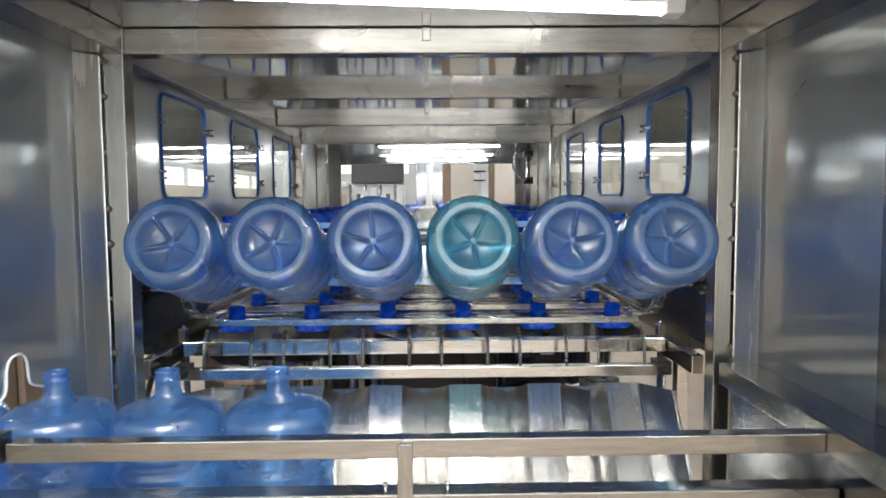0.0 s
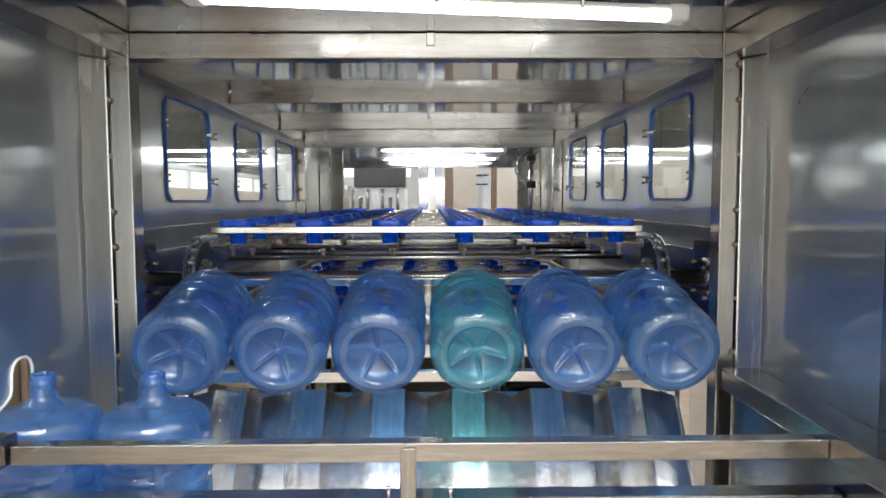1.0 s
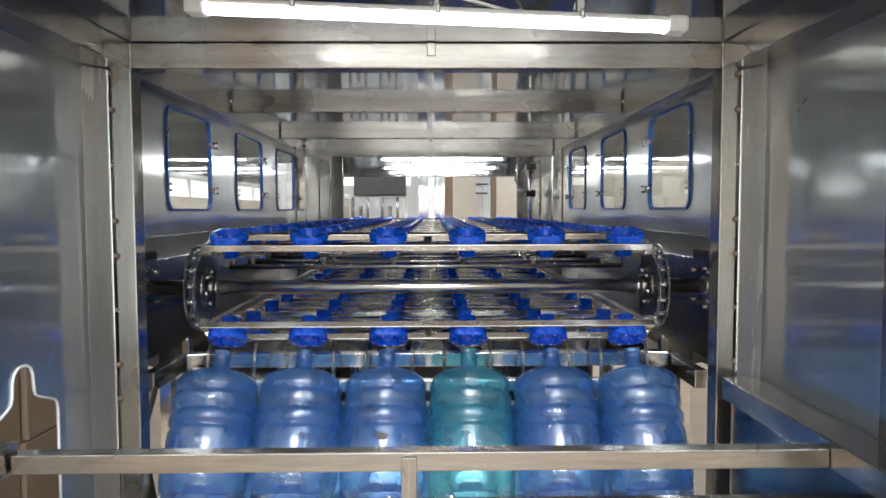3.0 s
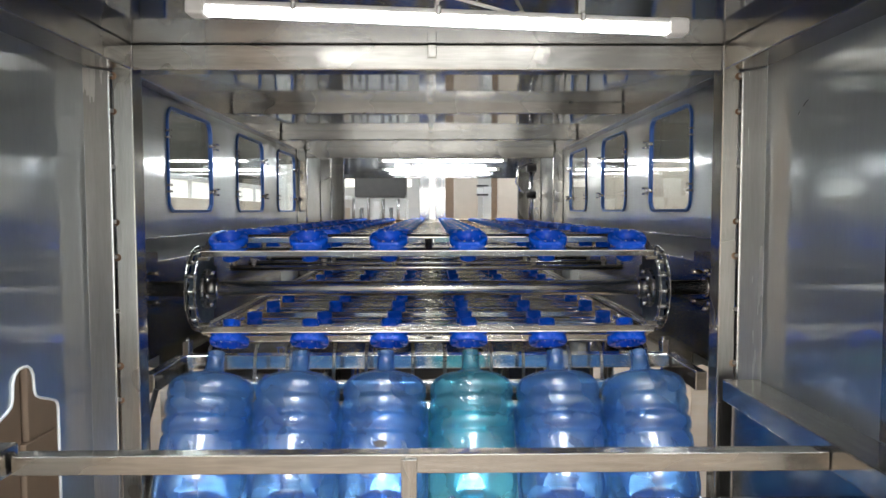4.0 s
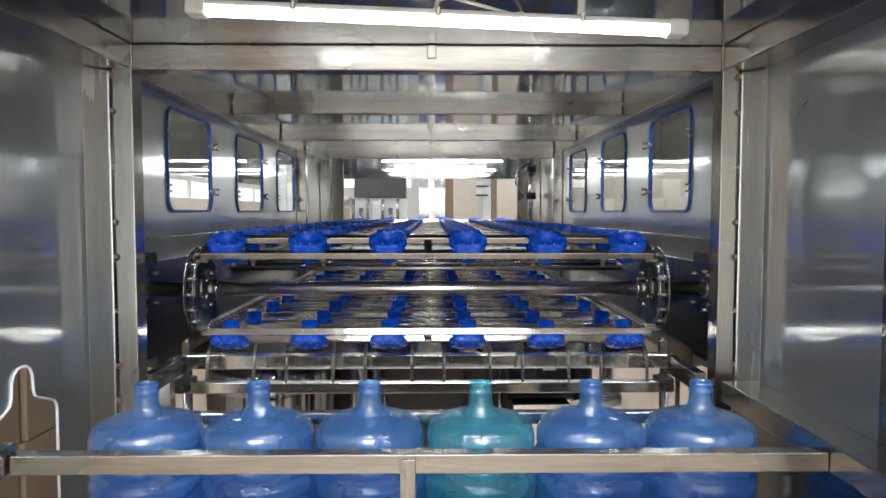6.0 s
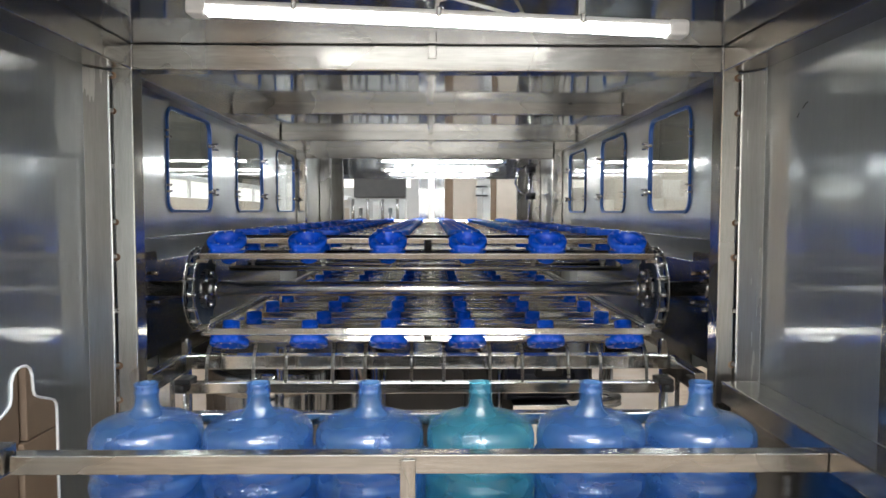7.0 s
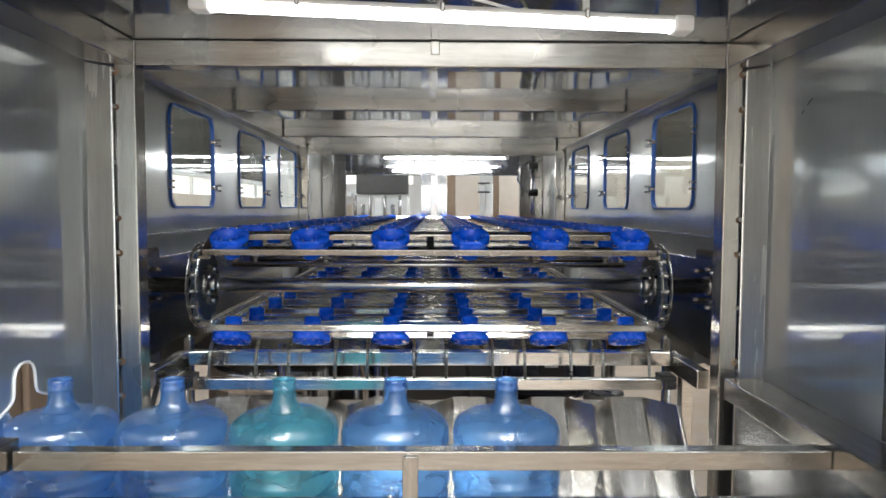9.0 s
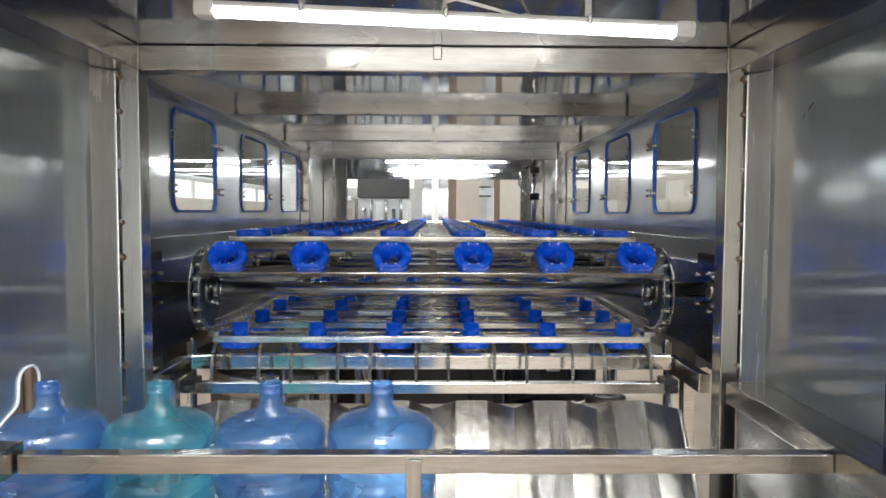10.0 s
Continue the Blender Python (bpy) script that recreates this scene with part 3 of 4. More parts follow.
def tube_lamp():
    def batten(half, wide):
        lamp = thing("tube_lamp", "glowing white batten lamp with grey end caps", "lamp", "batten lamps")
        part("housing", box(bmesh.new(), (-half, -wide, 0.015), (half, wide, 0.028), 0.005), LAMPWHITE, lamp)
        d = bmesh.new()
        n = 10
        prof = [(wide * 0.96 * math.cos(math.pi + math.pi * i / n), 0.0145 + 0.0145 * math.sin(math.pi + math.pi * i / n)) for i in range(n + 1)]
        rings = [[d.verts.new((x, y, z)) for y, z in prof] for x in (-half + 0.004, half - 0.004)]
        for i in range(n):
            d.faces.new((rings[0][i], rings[0][i + 1], rings[1][i + 1], rings[1][i])).smooth = True
        d.faces.new(rings[0][::-1])
        d.faces.new(rings[1])
        d.faces.new((rings[0][0], rings[1][0], rings[1][n], rings[0][n]))
        bmesh.ops.recalc_face_normals(d, faces=d.faces)
        part("diffuser", d, TUBEGLOW, lamp, "glowing white diffuser")
        for s in (-1, 1):
            part("end_cap", box(bmesh.new(), (s * (half - 0.003), -wide - 0.002, -0.002), (s * (half + 0.037), wide + 0.002, 0.030), 0.007), LAMPWHITE, lamp, "grey plastic end cap")
        for x in (-0.62 * half, 0.0, 0.62 * half):
            part("clip", box(bmesh.new(), (x - 0.005, -wide - 0.003, 0.012), (x + 0.005, wide + 0.003, 0.033), 0.003), POLISH, lamp)
        return lamp
    batten(0.450, 0.021).matrix_basis = pose(0.035, 1.38, 2.013, 0, 2.2, 0)
    far = batten(0.555, 0.027)
    far.matrix_basis = pose(0.112, 6.45, 2.105, 0, 0, 0)
    copy_thing(far, pose(0.10, 7.06, 2.06, 0, 0, 0))
    for x, y, z in ((-0.2, 6.45, 2.135), (0.45, 6.45, 2.135), (-0.2, 7.06, 2.09), (0.45, 7.06, 2.09), (-0.244, 1.38, 2.053), (0.314, 1.38, 2.032)):
        top = 2.152 if y > 3 else ZC + 0.002
        tagged(part("lamp_hanger", box(bmesh.new(), (x - 0.008, y - 0.008, z), (x + 0.008, y + 0.008, top), 0.002), TUBE), "short steel hanger of the batten lamp", "bracket")
    w = bmesh.new()
    path_rod(w, [(0.03, 1.38, 2.042), (0.035, 1.42, 2.075), (0.06, 1.50, 2.105), (0.14, 1.60, 2.115), (0.22, 1.70, 2.125), (0.25, 1.76, 2.147)], 0.004, 8)
    tagged(part("lamp_cable", w, WHITE), "thin white lamp cable under the ceiling", "cable")


# ---- chain conveyor with bottle carriers ----
def chain_pose(x, s):
    """The pose on the chain loop, s metres past its foremost point; local z points out of the loop."""
    s = (s + LOOP / 2) % LOOP - LOOP / 2
    q = math.pi * R / 2
    if abs(s) <= q:
        a = -math.degrees(s / R)
        return pose(x, YA - R * math.cos(radians(a)), ZA + R * math.sin(radians(a)), 90 - a)
    if abs(s) <= q + RUN:
        d = abs(s) - q
        return pose(x, YA + d, ZA + (R if s < 0 else -R), 0 if s < 0 else 180)
    d = (abs(s) - q - RUN) / R
    a = math.pi / 2 + d
    sg = 1 if s < 0 else -1
    return pose(x, YA + RUN - R * math.cos(a), ZA + sg * R * math.sin(a), 90 - sg * math.degrees(a))


CUPTURN = [(0.0, 15.0), (0.5, 0.0), (1.0, -14.2), (1.5, -28.0), (2.0, -41.0), (2.3, -48.0), (2.6, -54.0), (3.0, -57.5), (3.8, -61.5),
           (4.3, -65.5), (4.6, -66.5), (9.35, -66.5), (9.6, -72.5), (10.0, -88.0)]


def glide(table, t):
    for (t0, a0), (t1, a1) in zip(table, table[1:]):
        if t <= t1:
            return a0 + (a1 - a0) * max(0.0, t - t0) / (t1 - t0)
    return table[-1][1]


def travel(t):
    return -radians(glide(CUPTURN, t)) * R


CHAINTIMES = [i * 0.25 for i in range(11)] + [2.6, 3.0, 3.4, 3.8, 4.3, 4.6, 9.35, 9.5, 9.6, 9.8, 10.0]


def cup_mesh():
    b = bmesh.new()
    seg = 40
    def ring(r, z, flat=None, rx=None):
        vs = []
        for i in range(seg):
            a = i * math.tau / seg
            x, y = (rx or r) * math.cos(a), r * math.sin(a)
            if flat:
                y = max(-flat, min(flat, y))
            vs.append(b.verts.new((x, y, z)))
        return vs
    rings = [ring(0.0225, -0.02), ring(0.030, -0.02), ring(0.030, 0.040), ring(0.060, 0.0405, 0.053), ring(0.067, 0.044, 0.055), ring(0.068, 0.062, 0.055),
             ring(0.064, 0.068, 0.0525), ring(0.047, 0.0685), ring(0.043, 0.066), ring(0.036, 0.052), ring(0.0285, 0.036), ring(0.0270, -0.02)]
    for p, q in zip(rings[1:], rings[2:]):
        for i in range(seg):
            j = (i + 1) % seg
            b.faces.new((p[i], p[j], q[j], q[i])).smooth = True
    for i in range(seg):
        j = (i + 1) % seg
        b.faces.new((rings[-1][i], rings[-1][j], rings[1][j], rings[1][i]))
    for v in rings[0]:
        b.verts.remove(v)
    bmesh.ops.recalc_face_normals(b, faces=b.faces)
    return b


def carriers():
    first = thing("bottle_carrier", "steel carrier row with six blue plastic bottle cups", "carrier", "carriers on the chain")
    for y in (-0.055, 0.055):
        b = bmesh.new()
        box(b, (-0.79, y - 0.013, 0.020), (0.79, y + 0.013, 0.044), 0.0025)
        part("bar", b, BAR, first)
    tie = bmesh.new()
    box(tie, (-0.014, -0.042, 0.022), (0.014, 0.042, 0.040), 0.002)
    part("tie", tie, BAR, first)
    for s in (-1, 1):
        b = bmesh.new()
        box(b, (s * 0.765, -0.066, 0.004), (s * 0.806, 0.066, 0.0195), 0.002)
        part("end_bracket", b, BAR, first)
    cup, screw = None, None
    for i in range(6):
        if cup is None:
            c = part("cup", cup_mesh(), CUPBLUE, first, "bright blue plastic cup")
            cup = c.data
        else:
            c = part("cup", cup, None, first, "bright blue plastic cup")
        c.matrix_basis = pose(column(i, 0.283, 0.0), 0, 0)
        for dx in (-0.016, 0.016):
            for dy in (-0.044, 0.044):
                if screw is None:
                    sc = part("screw", rod(bmesh.new(), (0, 0, 0.064), (0, 0, 0.0695), 0.003, 6), WHITE, c)
                    screw = sc.data
                else:
                    sc = part("screw", screw, None, c)
                sc.matrix_basis = pose(dx, dy, 0)
    def on_bar(a, b):
        y = 0.055 if a < 0.5 else -0.055
        x = (a * 2 % 1) * 1.56 - 0.78
        pick = int(b * 3)
        c = b * 3 % 1
        if pick == 0:
            return (x, y + 0.0131, 0.024 + 0.016 * c), (0, 1, 0)
        if pick == 1:
            return (x, y - 0.0131, 0.024 + 0.016 * c), (0, -1, 0)
        return (x, y - 0.010 + 0.020 * c, 0.0199), (0, 0, -1)
    drops("water_beading", first, 420, on_bar, 3)
    rows = [first]
    first.matrix_basis = chain_pose(X0, travel(0))
    for k in range(1, ROWS):
        rows.append(copy_thing(first, chain_pose(X0, travel(0) + k * ROW)))
    return rows


def chains():
    """Two roller chains whose links run round the loop."""
    n = 180
    step = LOOP / n
    b = bmesh.new()
    for s in (-1, 1):
        o = 4
        for kx, ln in ((0.016 * s, 0.5),):
            pts = []
            for i in range(9):
                a = -math.pi / 2 + math.pi * i / 8
                pts.append((step * 0.5 + 0.0095 * math.cos(a), 0.0095 * math.sin(a)))
            for i in range(9):
                a = math.pi / 2 + math.pi * i / 8
                pts.append((-step * 0.5 + 0.0095 * math.cos(a), 0.0095 * math.sin(a)))
            va = [b.verts.new((kx - 0.002, u, v)) for u, v in pts]
            vb = [b.verts.new((kx + 0.002, u, v)) for u, v in pts]
            b.faces.new(va[::-1])
            b.faces.new(vb)
            for i in range(len(pts)):
                j = (i + 1) % len(pts)
                b.faces.new((va[i], va[j], vb[j], vb[i]))
    rod(b, (-0.0135, step * 0.5, 0), (0.0135, step * 0.5, 0), 0.0085, 12)
    rod(b, (-0.024, step * 0.5, 0), (0.024, step * 0.5, 0), 0.005, 8)
    bmesh.ops.recalc_face_normals(b, faces=b.faces)
    me = finish(b, "link", CHAIN)
    made = []
    for x in (X0 - 0.825, X0 + 0.825):
        ch = thing("roller_chain", "wet steel roller chain round the end sprocket", "chain", "drive chains")
        ch.location = (x, 0, 0)
        links = [part("link", me, None, ch) for _ in range(n)]
        made.append((ch, links, step))
    return made


def sprockets():
    made = []
    for s in (-1, 1):
        w = thing("sprocket", "dark coated sprocket wheel on the front shaft", "wheel", "front sprockets")
        b = bmesh.new()
        n = 17
        pts = []
        for i in range(n * 4):
            a = i * math.tau / (n * 4)
            pts.append(((R + 0.001 if i % 4 in (1, 2) else R - 0.016) * math.cos(a), (R + 0.001 if i % 4 in (1, 2) else R - 0.016) * math.sin(a)))
        hole = [(0.024 * math.cos(i * math.tau / 20), 0.024 * math.sin(i * math.tau / 20)) for i in range(20)]
        plate(b, pts, [hole], 0.016, lambda u, v, d: (d - 0.008, u, v))
        part("disc", b, SPROCKET, w)
        h = bmesh.new()
        rod(h, (-s * 0.008, 0, 0), (-s * 0.020, 0, 0), 0.072, 32)
        rod(h, (-s * 0.020, 0, 0), (-s * 0.048, 0, 0), 0.040, 28)
        part("hub", h, DARKSTEEL, w, "dull steel hub flange")
        for k in range(6):
            a = k * math.tau / 6 + 0.3
            part("bolt", rod(bmesh.new(), (-s * 0.020, 0.058 * math.cos(a), 0.058 * math.sin(a)),
                             (-s * 0.036, 0.058 * math.cos(a), 0.058 * math.sin(a)), 0.009, 6), POLISH, w)
        w.matrix_basis = pose(X0 + s * 0.825, YA, ZA)
        made.append(w)
    return made


def drive():
    sh = thing("shaft", "polished steel shaft across the machine", "shaft")
    part("bar", rod(bmesh.new(), (-WALL + 0.01, YA, ZA), (WALL - 0.01, YA, ZA), 0.0275, 32), POLISH, sh)
    for s in (-1, 1):
        part("collar", rod(bmesh.new(), (X0 + s * 0.765, YA, ZA), (X0 + s * 0.775, YA, ZA), 0.036, 28), POLISH, sh)
    for s in (-1, 1):
        pl = thing("bearing_plate", "dull steel bearing plate bolted to the wall", "plate", "bearing plates")
        b = bmesh.new()
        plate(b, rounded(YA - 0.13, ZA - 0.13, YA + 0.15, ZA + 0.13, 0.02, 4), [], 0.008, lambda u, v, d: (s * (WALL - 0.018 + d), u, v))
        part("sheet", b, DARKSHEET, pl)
        part("bearing", rod(bmesh.new(), (s * (WALL - 0.02), YA, ZA), (s * (WALL - 0.035), YA, ZA), 0.036, 28), POLISH, pl)
        for dy, dz in ((-0.07, 0.055), (-0.03, 0.065), (-0.075, -0.05), (-0.035, -0.075), (0.08, 0.05), (0.08, -0.06)):
            part("bolt", rod(bmesh.new(), (s * (WALL - 0.018), YA + dy, ZA + dz), (s * (WALL - 0.05), YA + dy, ZA + dz), 0.007, 8), POLISH, pl)
    # spray pipes with nozzles inside the loop
    for y, z in ((2.78, 1.425), (3.05, 1.425), (3.38, 1.425), (3.71, 1.425)):
        sp = thing("spray_pipe", "thin steel spray pipe with upright nozzles", "pipe", "spray pipes")
        part("pipe", rod(bmesh.new(), (-0.785, y, z), (0.785, y, z), 0.011, 14), POLISH, sp)
        for x in (-0.77, 0.77):
            part("stub", rod(bmesh.new(), (x, y, z), (x, y, 1.463), 0.008, 10), DARKSTEEL, sp)
        for i in range(6):
            b = bmesh.new()
            x = column(i)
            rod(b, (x, y, z + 0.005), (x, y, z + 0.028), 0.008, 10)
            rod(b, (x, y, z + 0.026), (x, y, z + 0.036), 0.012, 6)
            part("nozzle", b, DARKSTEEL, sp)
    for x in (-0.77, 0.77):
        tagged(part("inner_rail", box(bmesh.new(), (x - 0.010, 2.76, 1.462), (x + 0.010, 6.8, 1.478), 0.003), DARKSTEEL), "long steel rail carrying the spray pipes", "rail", "inner rails")
    for y in (3.45, 4.1, 4.9):
        tagged(part("guide_bar", box(bmesh.new(), (-WALL + 0.008, y, 1.428), (WALL - 0.008, y + 0.04, 1.461), 0.003), BAR), "steel cross bar inside the chain loop", "bar", "cross bars")
    for s in (-1, 1):
        tagged(part("chain_guide", box(bmesh.new(), (X0 + s * 0.817, YA + 0.17, ZA + R - 0.03), (X0 + s * 0.833, 6.9, ZA + R - 0.014), 0.002), DARKSTEEL),
               "long steel chain guide rail", "rail", "chain guides")


# ---- catch frame under the chain ----
def catch_frame():
    fr = thing("catch_frame", "steel comb frame with bent rods and black clamps", "frame")
    part("beam", box(bmesh.new(), (-0.885, 2.55, 1.068), (0.90, 2.60, 1.120), 0.003), BAR, fr, "water-spotted steel beam")
    part("lower_bar", box(bmesh.new(), (-0.845, 2.43, 1.008), (0.835, 2.47, 1.048), 0.003), BAR, fr)
    for i in range(6):
        for dx in (-0.0825, 0.0825):
            x = column(i) + dx
            part("rod", path_rod(bmesh.new(), [(x, 2.442, 1.045), (x, 2.452, 1.12), (x, 2.462, 1.145), (x, 2.485, 1.165), (x - 0.002, 2.50, 1.172)], 0.006, 8), DARKSTEEL, fr)
    drops("water_beading", fr, 330, lambda a, b: ((-0.87 + 1.74 * a, 2.5498, 1.072 + 0.044 * b), (0, -1, 0)), 5)
    drops("water_beading", fr, 150, lambda a, b: ((-0.83 + 1.64 * a, 2.4298, 1.012 + 0.032 * b), (0, -1, 0)), 6)
    for s in (-1, 1):
        b = bmesh.new()
        box(b, (s * 0.818, 2.395, 1.046), (s * 0.872, 2.475, 1.066), 0.005)
        rod(b, (s * 0.838, 2.415, 1.032), (s * 0.872, 2.415, 1.032), 0.018, 16)
        part("clamp", b, BLACK, fr, "black plastic clamp")
        part("end_arm", box(bmesh.new(), (s * 0.905, 2.30, 1.045), (s * 0.945, 2.62, 1.110), 0.003), BAR, fr)
        part("stop_block", box(bmesh.new(), (s * 0.83, 2.42, 1.150), (s * 0.855, 2.46, 1.195), 0.003), BAR, fr)
        part("hanger", rod(bmesh.new(), (s * 0.842, 2.44, 1.19), (s * 0.842, 2.44, 1.205), 0.008, 10), POLISH, fr)
        part("leg", box(bmesh.new(), (s * 0.955, 2.58, 0.0), (s * 1.0, 2.63, 1.075), 0.003), BAR, fr)


# ---- tipping cradle ----
def cradle():
    cr = thing("tipping_cradle", "corrugated wet stainless cradle that tips bottles upright", "cradle")
    w0, w1 = 0.02, 0.385
    prof = [(-0.1395, 0.040), (-0.135, 0.046), (-0.062, 0.131), (-0.056, 0.136), (0.056, 0.136), (0.062, 0.131), (0.135, 0.046), (0.1395, 0.040)]
    b = bmesh.new()
    def end(v):
        return w1 + (v - 0.040) * 0.70
    rows_ = [([b.verts.new((u, v, w0)) for u, v in prof], [b.verts.new((u, v + 0.003, w0)) for u, v in prof]),
             ([b.verts.new((u, v, end(v))) for u, v in prof], [b.verts.new((u, v + 0.003, end(v))) for u, v in prof])]
    (f0, k0), (f1, k1) = rows_
    for i in range(len(prof) - 1):
        b.faces.new((f0[i], f0[i + 1], f1[i + 1], f1[i]))
        b.faces.new((k0[i + 1], k0[i], k1[i], k1[i + 1]))
        b.faces.new((f1[i], f1[i + 1], k1[i + 1], k1[i]))
        b.faces.new((f0[i + 1], f0[i], k0[i], k0[i + 1]))
    b.faces.new((f0[0], f1[0], k1[0], k0[0]))
    b.faces.new((f0[-1], k0[-1], k1[-1], f1[-1]))
    bmesh.ops.recalc_face_normals(b, faces=b.faces)
    me = finish(b, "trough", TROUGH)
    for i in range(6):
        tr = part("trough", me, None, cr)
        tr.matrix_basis = pose(column(i, PITCH, 0), 0, 0)

        def on_trough(a, b):
            w = 0.04 + 0.38 * b
            if a < 0.62:
                return (-0.054 + 0.108 * a / 0.62, 0.1359, w), (0, -1, 0)
            c = (a - 0.62) / 0.38
            sg = -1 if c < 0.5 else 1
            c = c * 2 % 1
            return (sg * (0.064 + 0.068 * c), 0.129 - 0.0795 * c, w - 0.04 * c), (-sg * 0.76, -0.65, 0)
        drops("water_beading", tr, 130 + 40 * (i % 3), on_trough, 20 + i)
    part("top_bar", box(bmesh.new(), (-0.78, 0.142, 0.412), (0.78, 0.175, 0.445), 0.003), BAR, cr)
    part("bottom_bar", box(bmesh.new(), (-0.78, 0.142, 0.06), (0.78, 0.175, 0.095), 0.003), BAR, cr)
    for s in (-1, 1):
        part("arm", box(bmesh.new(), (s * 0.70, 0.176, 0.10), (s * 0.74, 0.21, 0.44), 0.003), BAR, cr)
        part("end_flange", box(bmesh.new(), (s * 0.841, 0.038, w0), (s * 0.852, 0.07, w1 - 0.004), 0.002), TROUGH, cr)
        b = bmesh.new()
        rod(b, (s * 0.865, 0.10, 0.05), (s * 0.865, 0.10, 0.28), 0.008, 10)
        rod(b, (s * 0.865, 0.10, -0.02), (s * 0.865, 0.10, 0.06), 0.016, 12)
        part("cylinder", b, DARKSTEEL, cr, "small steel air cylinder")
    return cr


def under_machine():
    """What shows below and behind the chain: tanks, pipes, motor and legs."""
    for x, y, r, z0, z1 in ((-0.74, 3.32, 0.31, 0.15, 0.955), (-0.12, 3.55, 0.22, 0.15, 0.94)):
        tk = thing("water_tank", "round stainless water tank under the machine", "tank", "water tanks")
        part("shell", lathe(bmesh.new(), [(0, z0), (r * 0.9, z0), (r, z0 + 0.04), (r, z1 - 0.05), (r * 0.96, z1), (0, z1 + 0.03)], 40), SHEET, tk)
        part("band", lathe(bmesh.new(), [(r + 0.002, z1 - 0.12), (r + 0.008, z1 - 0.11), (r + 0.008, z1 - 0.09), (r + 0.002, z1 - 0.08)], 40), BAR, tk)
        for o in tk.children:
            o.location = (x, y, 0)
    tray = thing("drip_tray", "dark stainless drip tray under the chain", "tray")
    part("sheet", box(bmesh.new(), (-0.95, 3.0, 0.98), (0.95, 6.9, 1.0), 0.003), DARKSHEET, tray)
    for s in (-1, 1):
        part("lip", box(bmesh.new(), (s * 0.945, 3.0, 1.001), (s * 0.955, 6.9, 1.06), 0.002), BAR, tray)
    pump = thing("pump_motor", "dark blue electric pump motor with a fan cover", "motor")
    b = bmesh.new()
    rod(b, (0.34, 2.95, 0.93), (0.62, 2.95, 0.93), 0.085, 28)
    for k in range(10):
        a = k * math.tau / 10
        fin = bmesh.new()
        box(fin, (0.38, 2.95 + 0.085 * math.cos(a) - 0.004, 0.93 + 0.085 * math.sin(a) - 0.006), (0.58, 2.95 + 0.10 * math.cos(a) + 0.004, 0.93 + 0.10 * math.sin(a) + 0.006))
        part("fin", fin, MOTOR, pump)
    part("body", b, MOTOR, pump)
    part("fan_cover", rod(bmesh.new(), (0.62, 2.95, 0.93), (0.68, 2.95, 0.93), 0.092, 28, 0.08), MOTOR, pump)
    part("terminal_box", box(bmesh.new(), (0.45, 2.82, 0.97), (0.56, 2.87, 1.05), 0.006), BLACK, pump)
    part("name_plate", box(bmesh.new(), (0.475, 2.815, 1.0), (0.53, 2.819, 1.03), 0.001), WHITE, pump)
    part("foot", box(bmesh.new(), (0.36, 2.86, 0.0), (0.60, 3.04, 0.846), 0.004), BAR, pump)
    pipe = thing("olive_pipe", "olive green painted pipe under the chain", "pipe")
    part("tube", rod(bmesh.new(), (-0.26, 2.97, 1.012), (0.42, 2.97, 1.012), 0.027, 20), OLIVE, pipe)
    for x in (-0.2, 0.30):
        part("collar", rod(bmesh.new(), (x, 2.97, 1.012), (x + 0.03, 2.97, 1.012), 0.033, 20), OLIVE, pipe)
        part("stand", rod(bmesh.new(), (x + 0.015, 2.97, 0.0), (x + 0.015, 2.97, 0.99), 0.012, 12), POLISH, pipe)
    pu = thing("pulley", "dark belt pulley lying flat", "pulley")
    b = lathe(bmesh.new(), [(0.0, 0), (0.05, 0), (0.075, 0.004), (0.075, 0.012), (0.066, 0.018), (0.075, 0.024), (0.075, 0.032), (0.05, 0.036), (0.03, 0.03), (0.0, 0.03)], 32)
    part("wheel", b, DARKSTEEL, pu).location = (0.66, 2.58, 0.93)
    part("post", rod(bmesh.new(), (0.66, 2.58, 0.0), (0.66, 2.58, 0.932), 0.02, 14), DARKSTEEL, pu)
    for x, y in ((-0.62, 2.9), (-0.30, 2.85), (-0.22, 2.95), (0.58, 3.3), (0.75, 3.2), (0.82, 3.2), (0.90, 3.4), (0.97, 2.8), (-0.97, 2.8)):
        tagged(part("machine_leg", rod(bmesh.new(), (x, y, 0), (x, y, 1.08), 0.019, 16), POLISH), "round polished machine leg", "leg", "machine legs")
    for pts, r, mt in (([(-0.42, 2.75, 1.02), (-0.40, 2.72, 1.06), (-0.34, 2.72, 1.075), (-0.27, 2.72, 1.06), (-0.25, 2.72, 1.0), (-0.25, 2.74, 0.8), (-0.25, 2.76, 0.0)], 0.013, POLISH),
                       ([(-0.2, 2.8, 1.09), (-0.05, 2.78, 1.05), (0.05, 2.78, 1.04), (0.12, 2.78, 1.06), (0.16, 2.8, 1.0), (0.17, 2.8, 0.5), (0.17, 2.8, 0.0)], 0.012, BLACK),
                       ([(0.2, 2.85, 1.1), (0.24, 2.8, 1.05), (0.26, 2.8, 0.95), (0.27, 2.8, 0.8), (0.28, 2.8, 0.0)], 0.008, BLACK),
                       ([(-0.90, 2.30, 1.06), (-0.925, 2.28, 0.95), (-0.92, 2.27, 0.8), (-0.90, 2.3, 0.6), (-0.90, 2.3, 0.0)], 0.009, BLACK)):
        tagged(part("hose", path_rod(bmesh.new(), pts, r, 10), mt), "bent hose under the machine", "hose", "hoses")
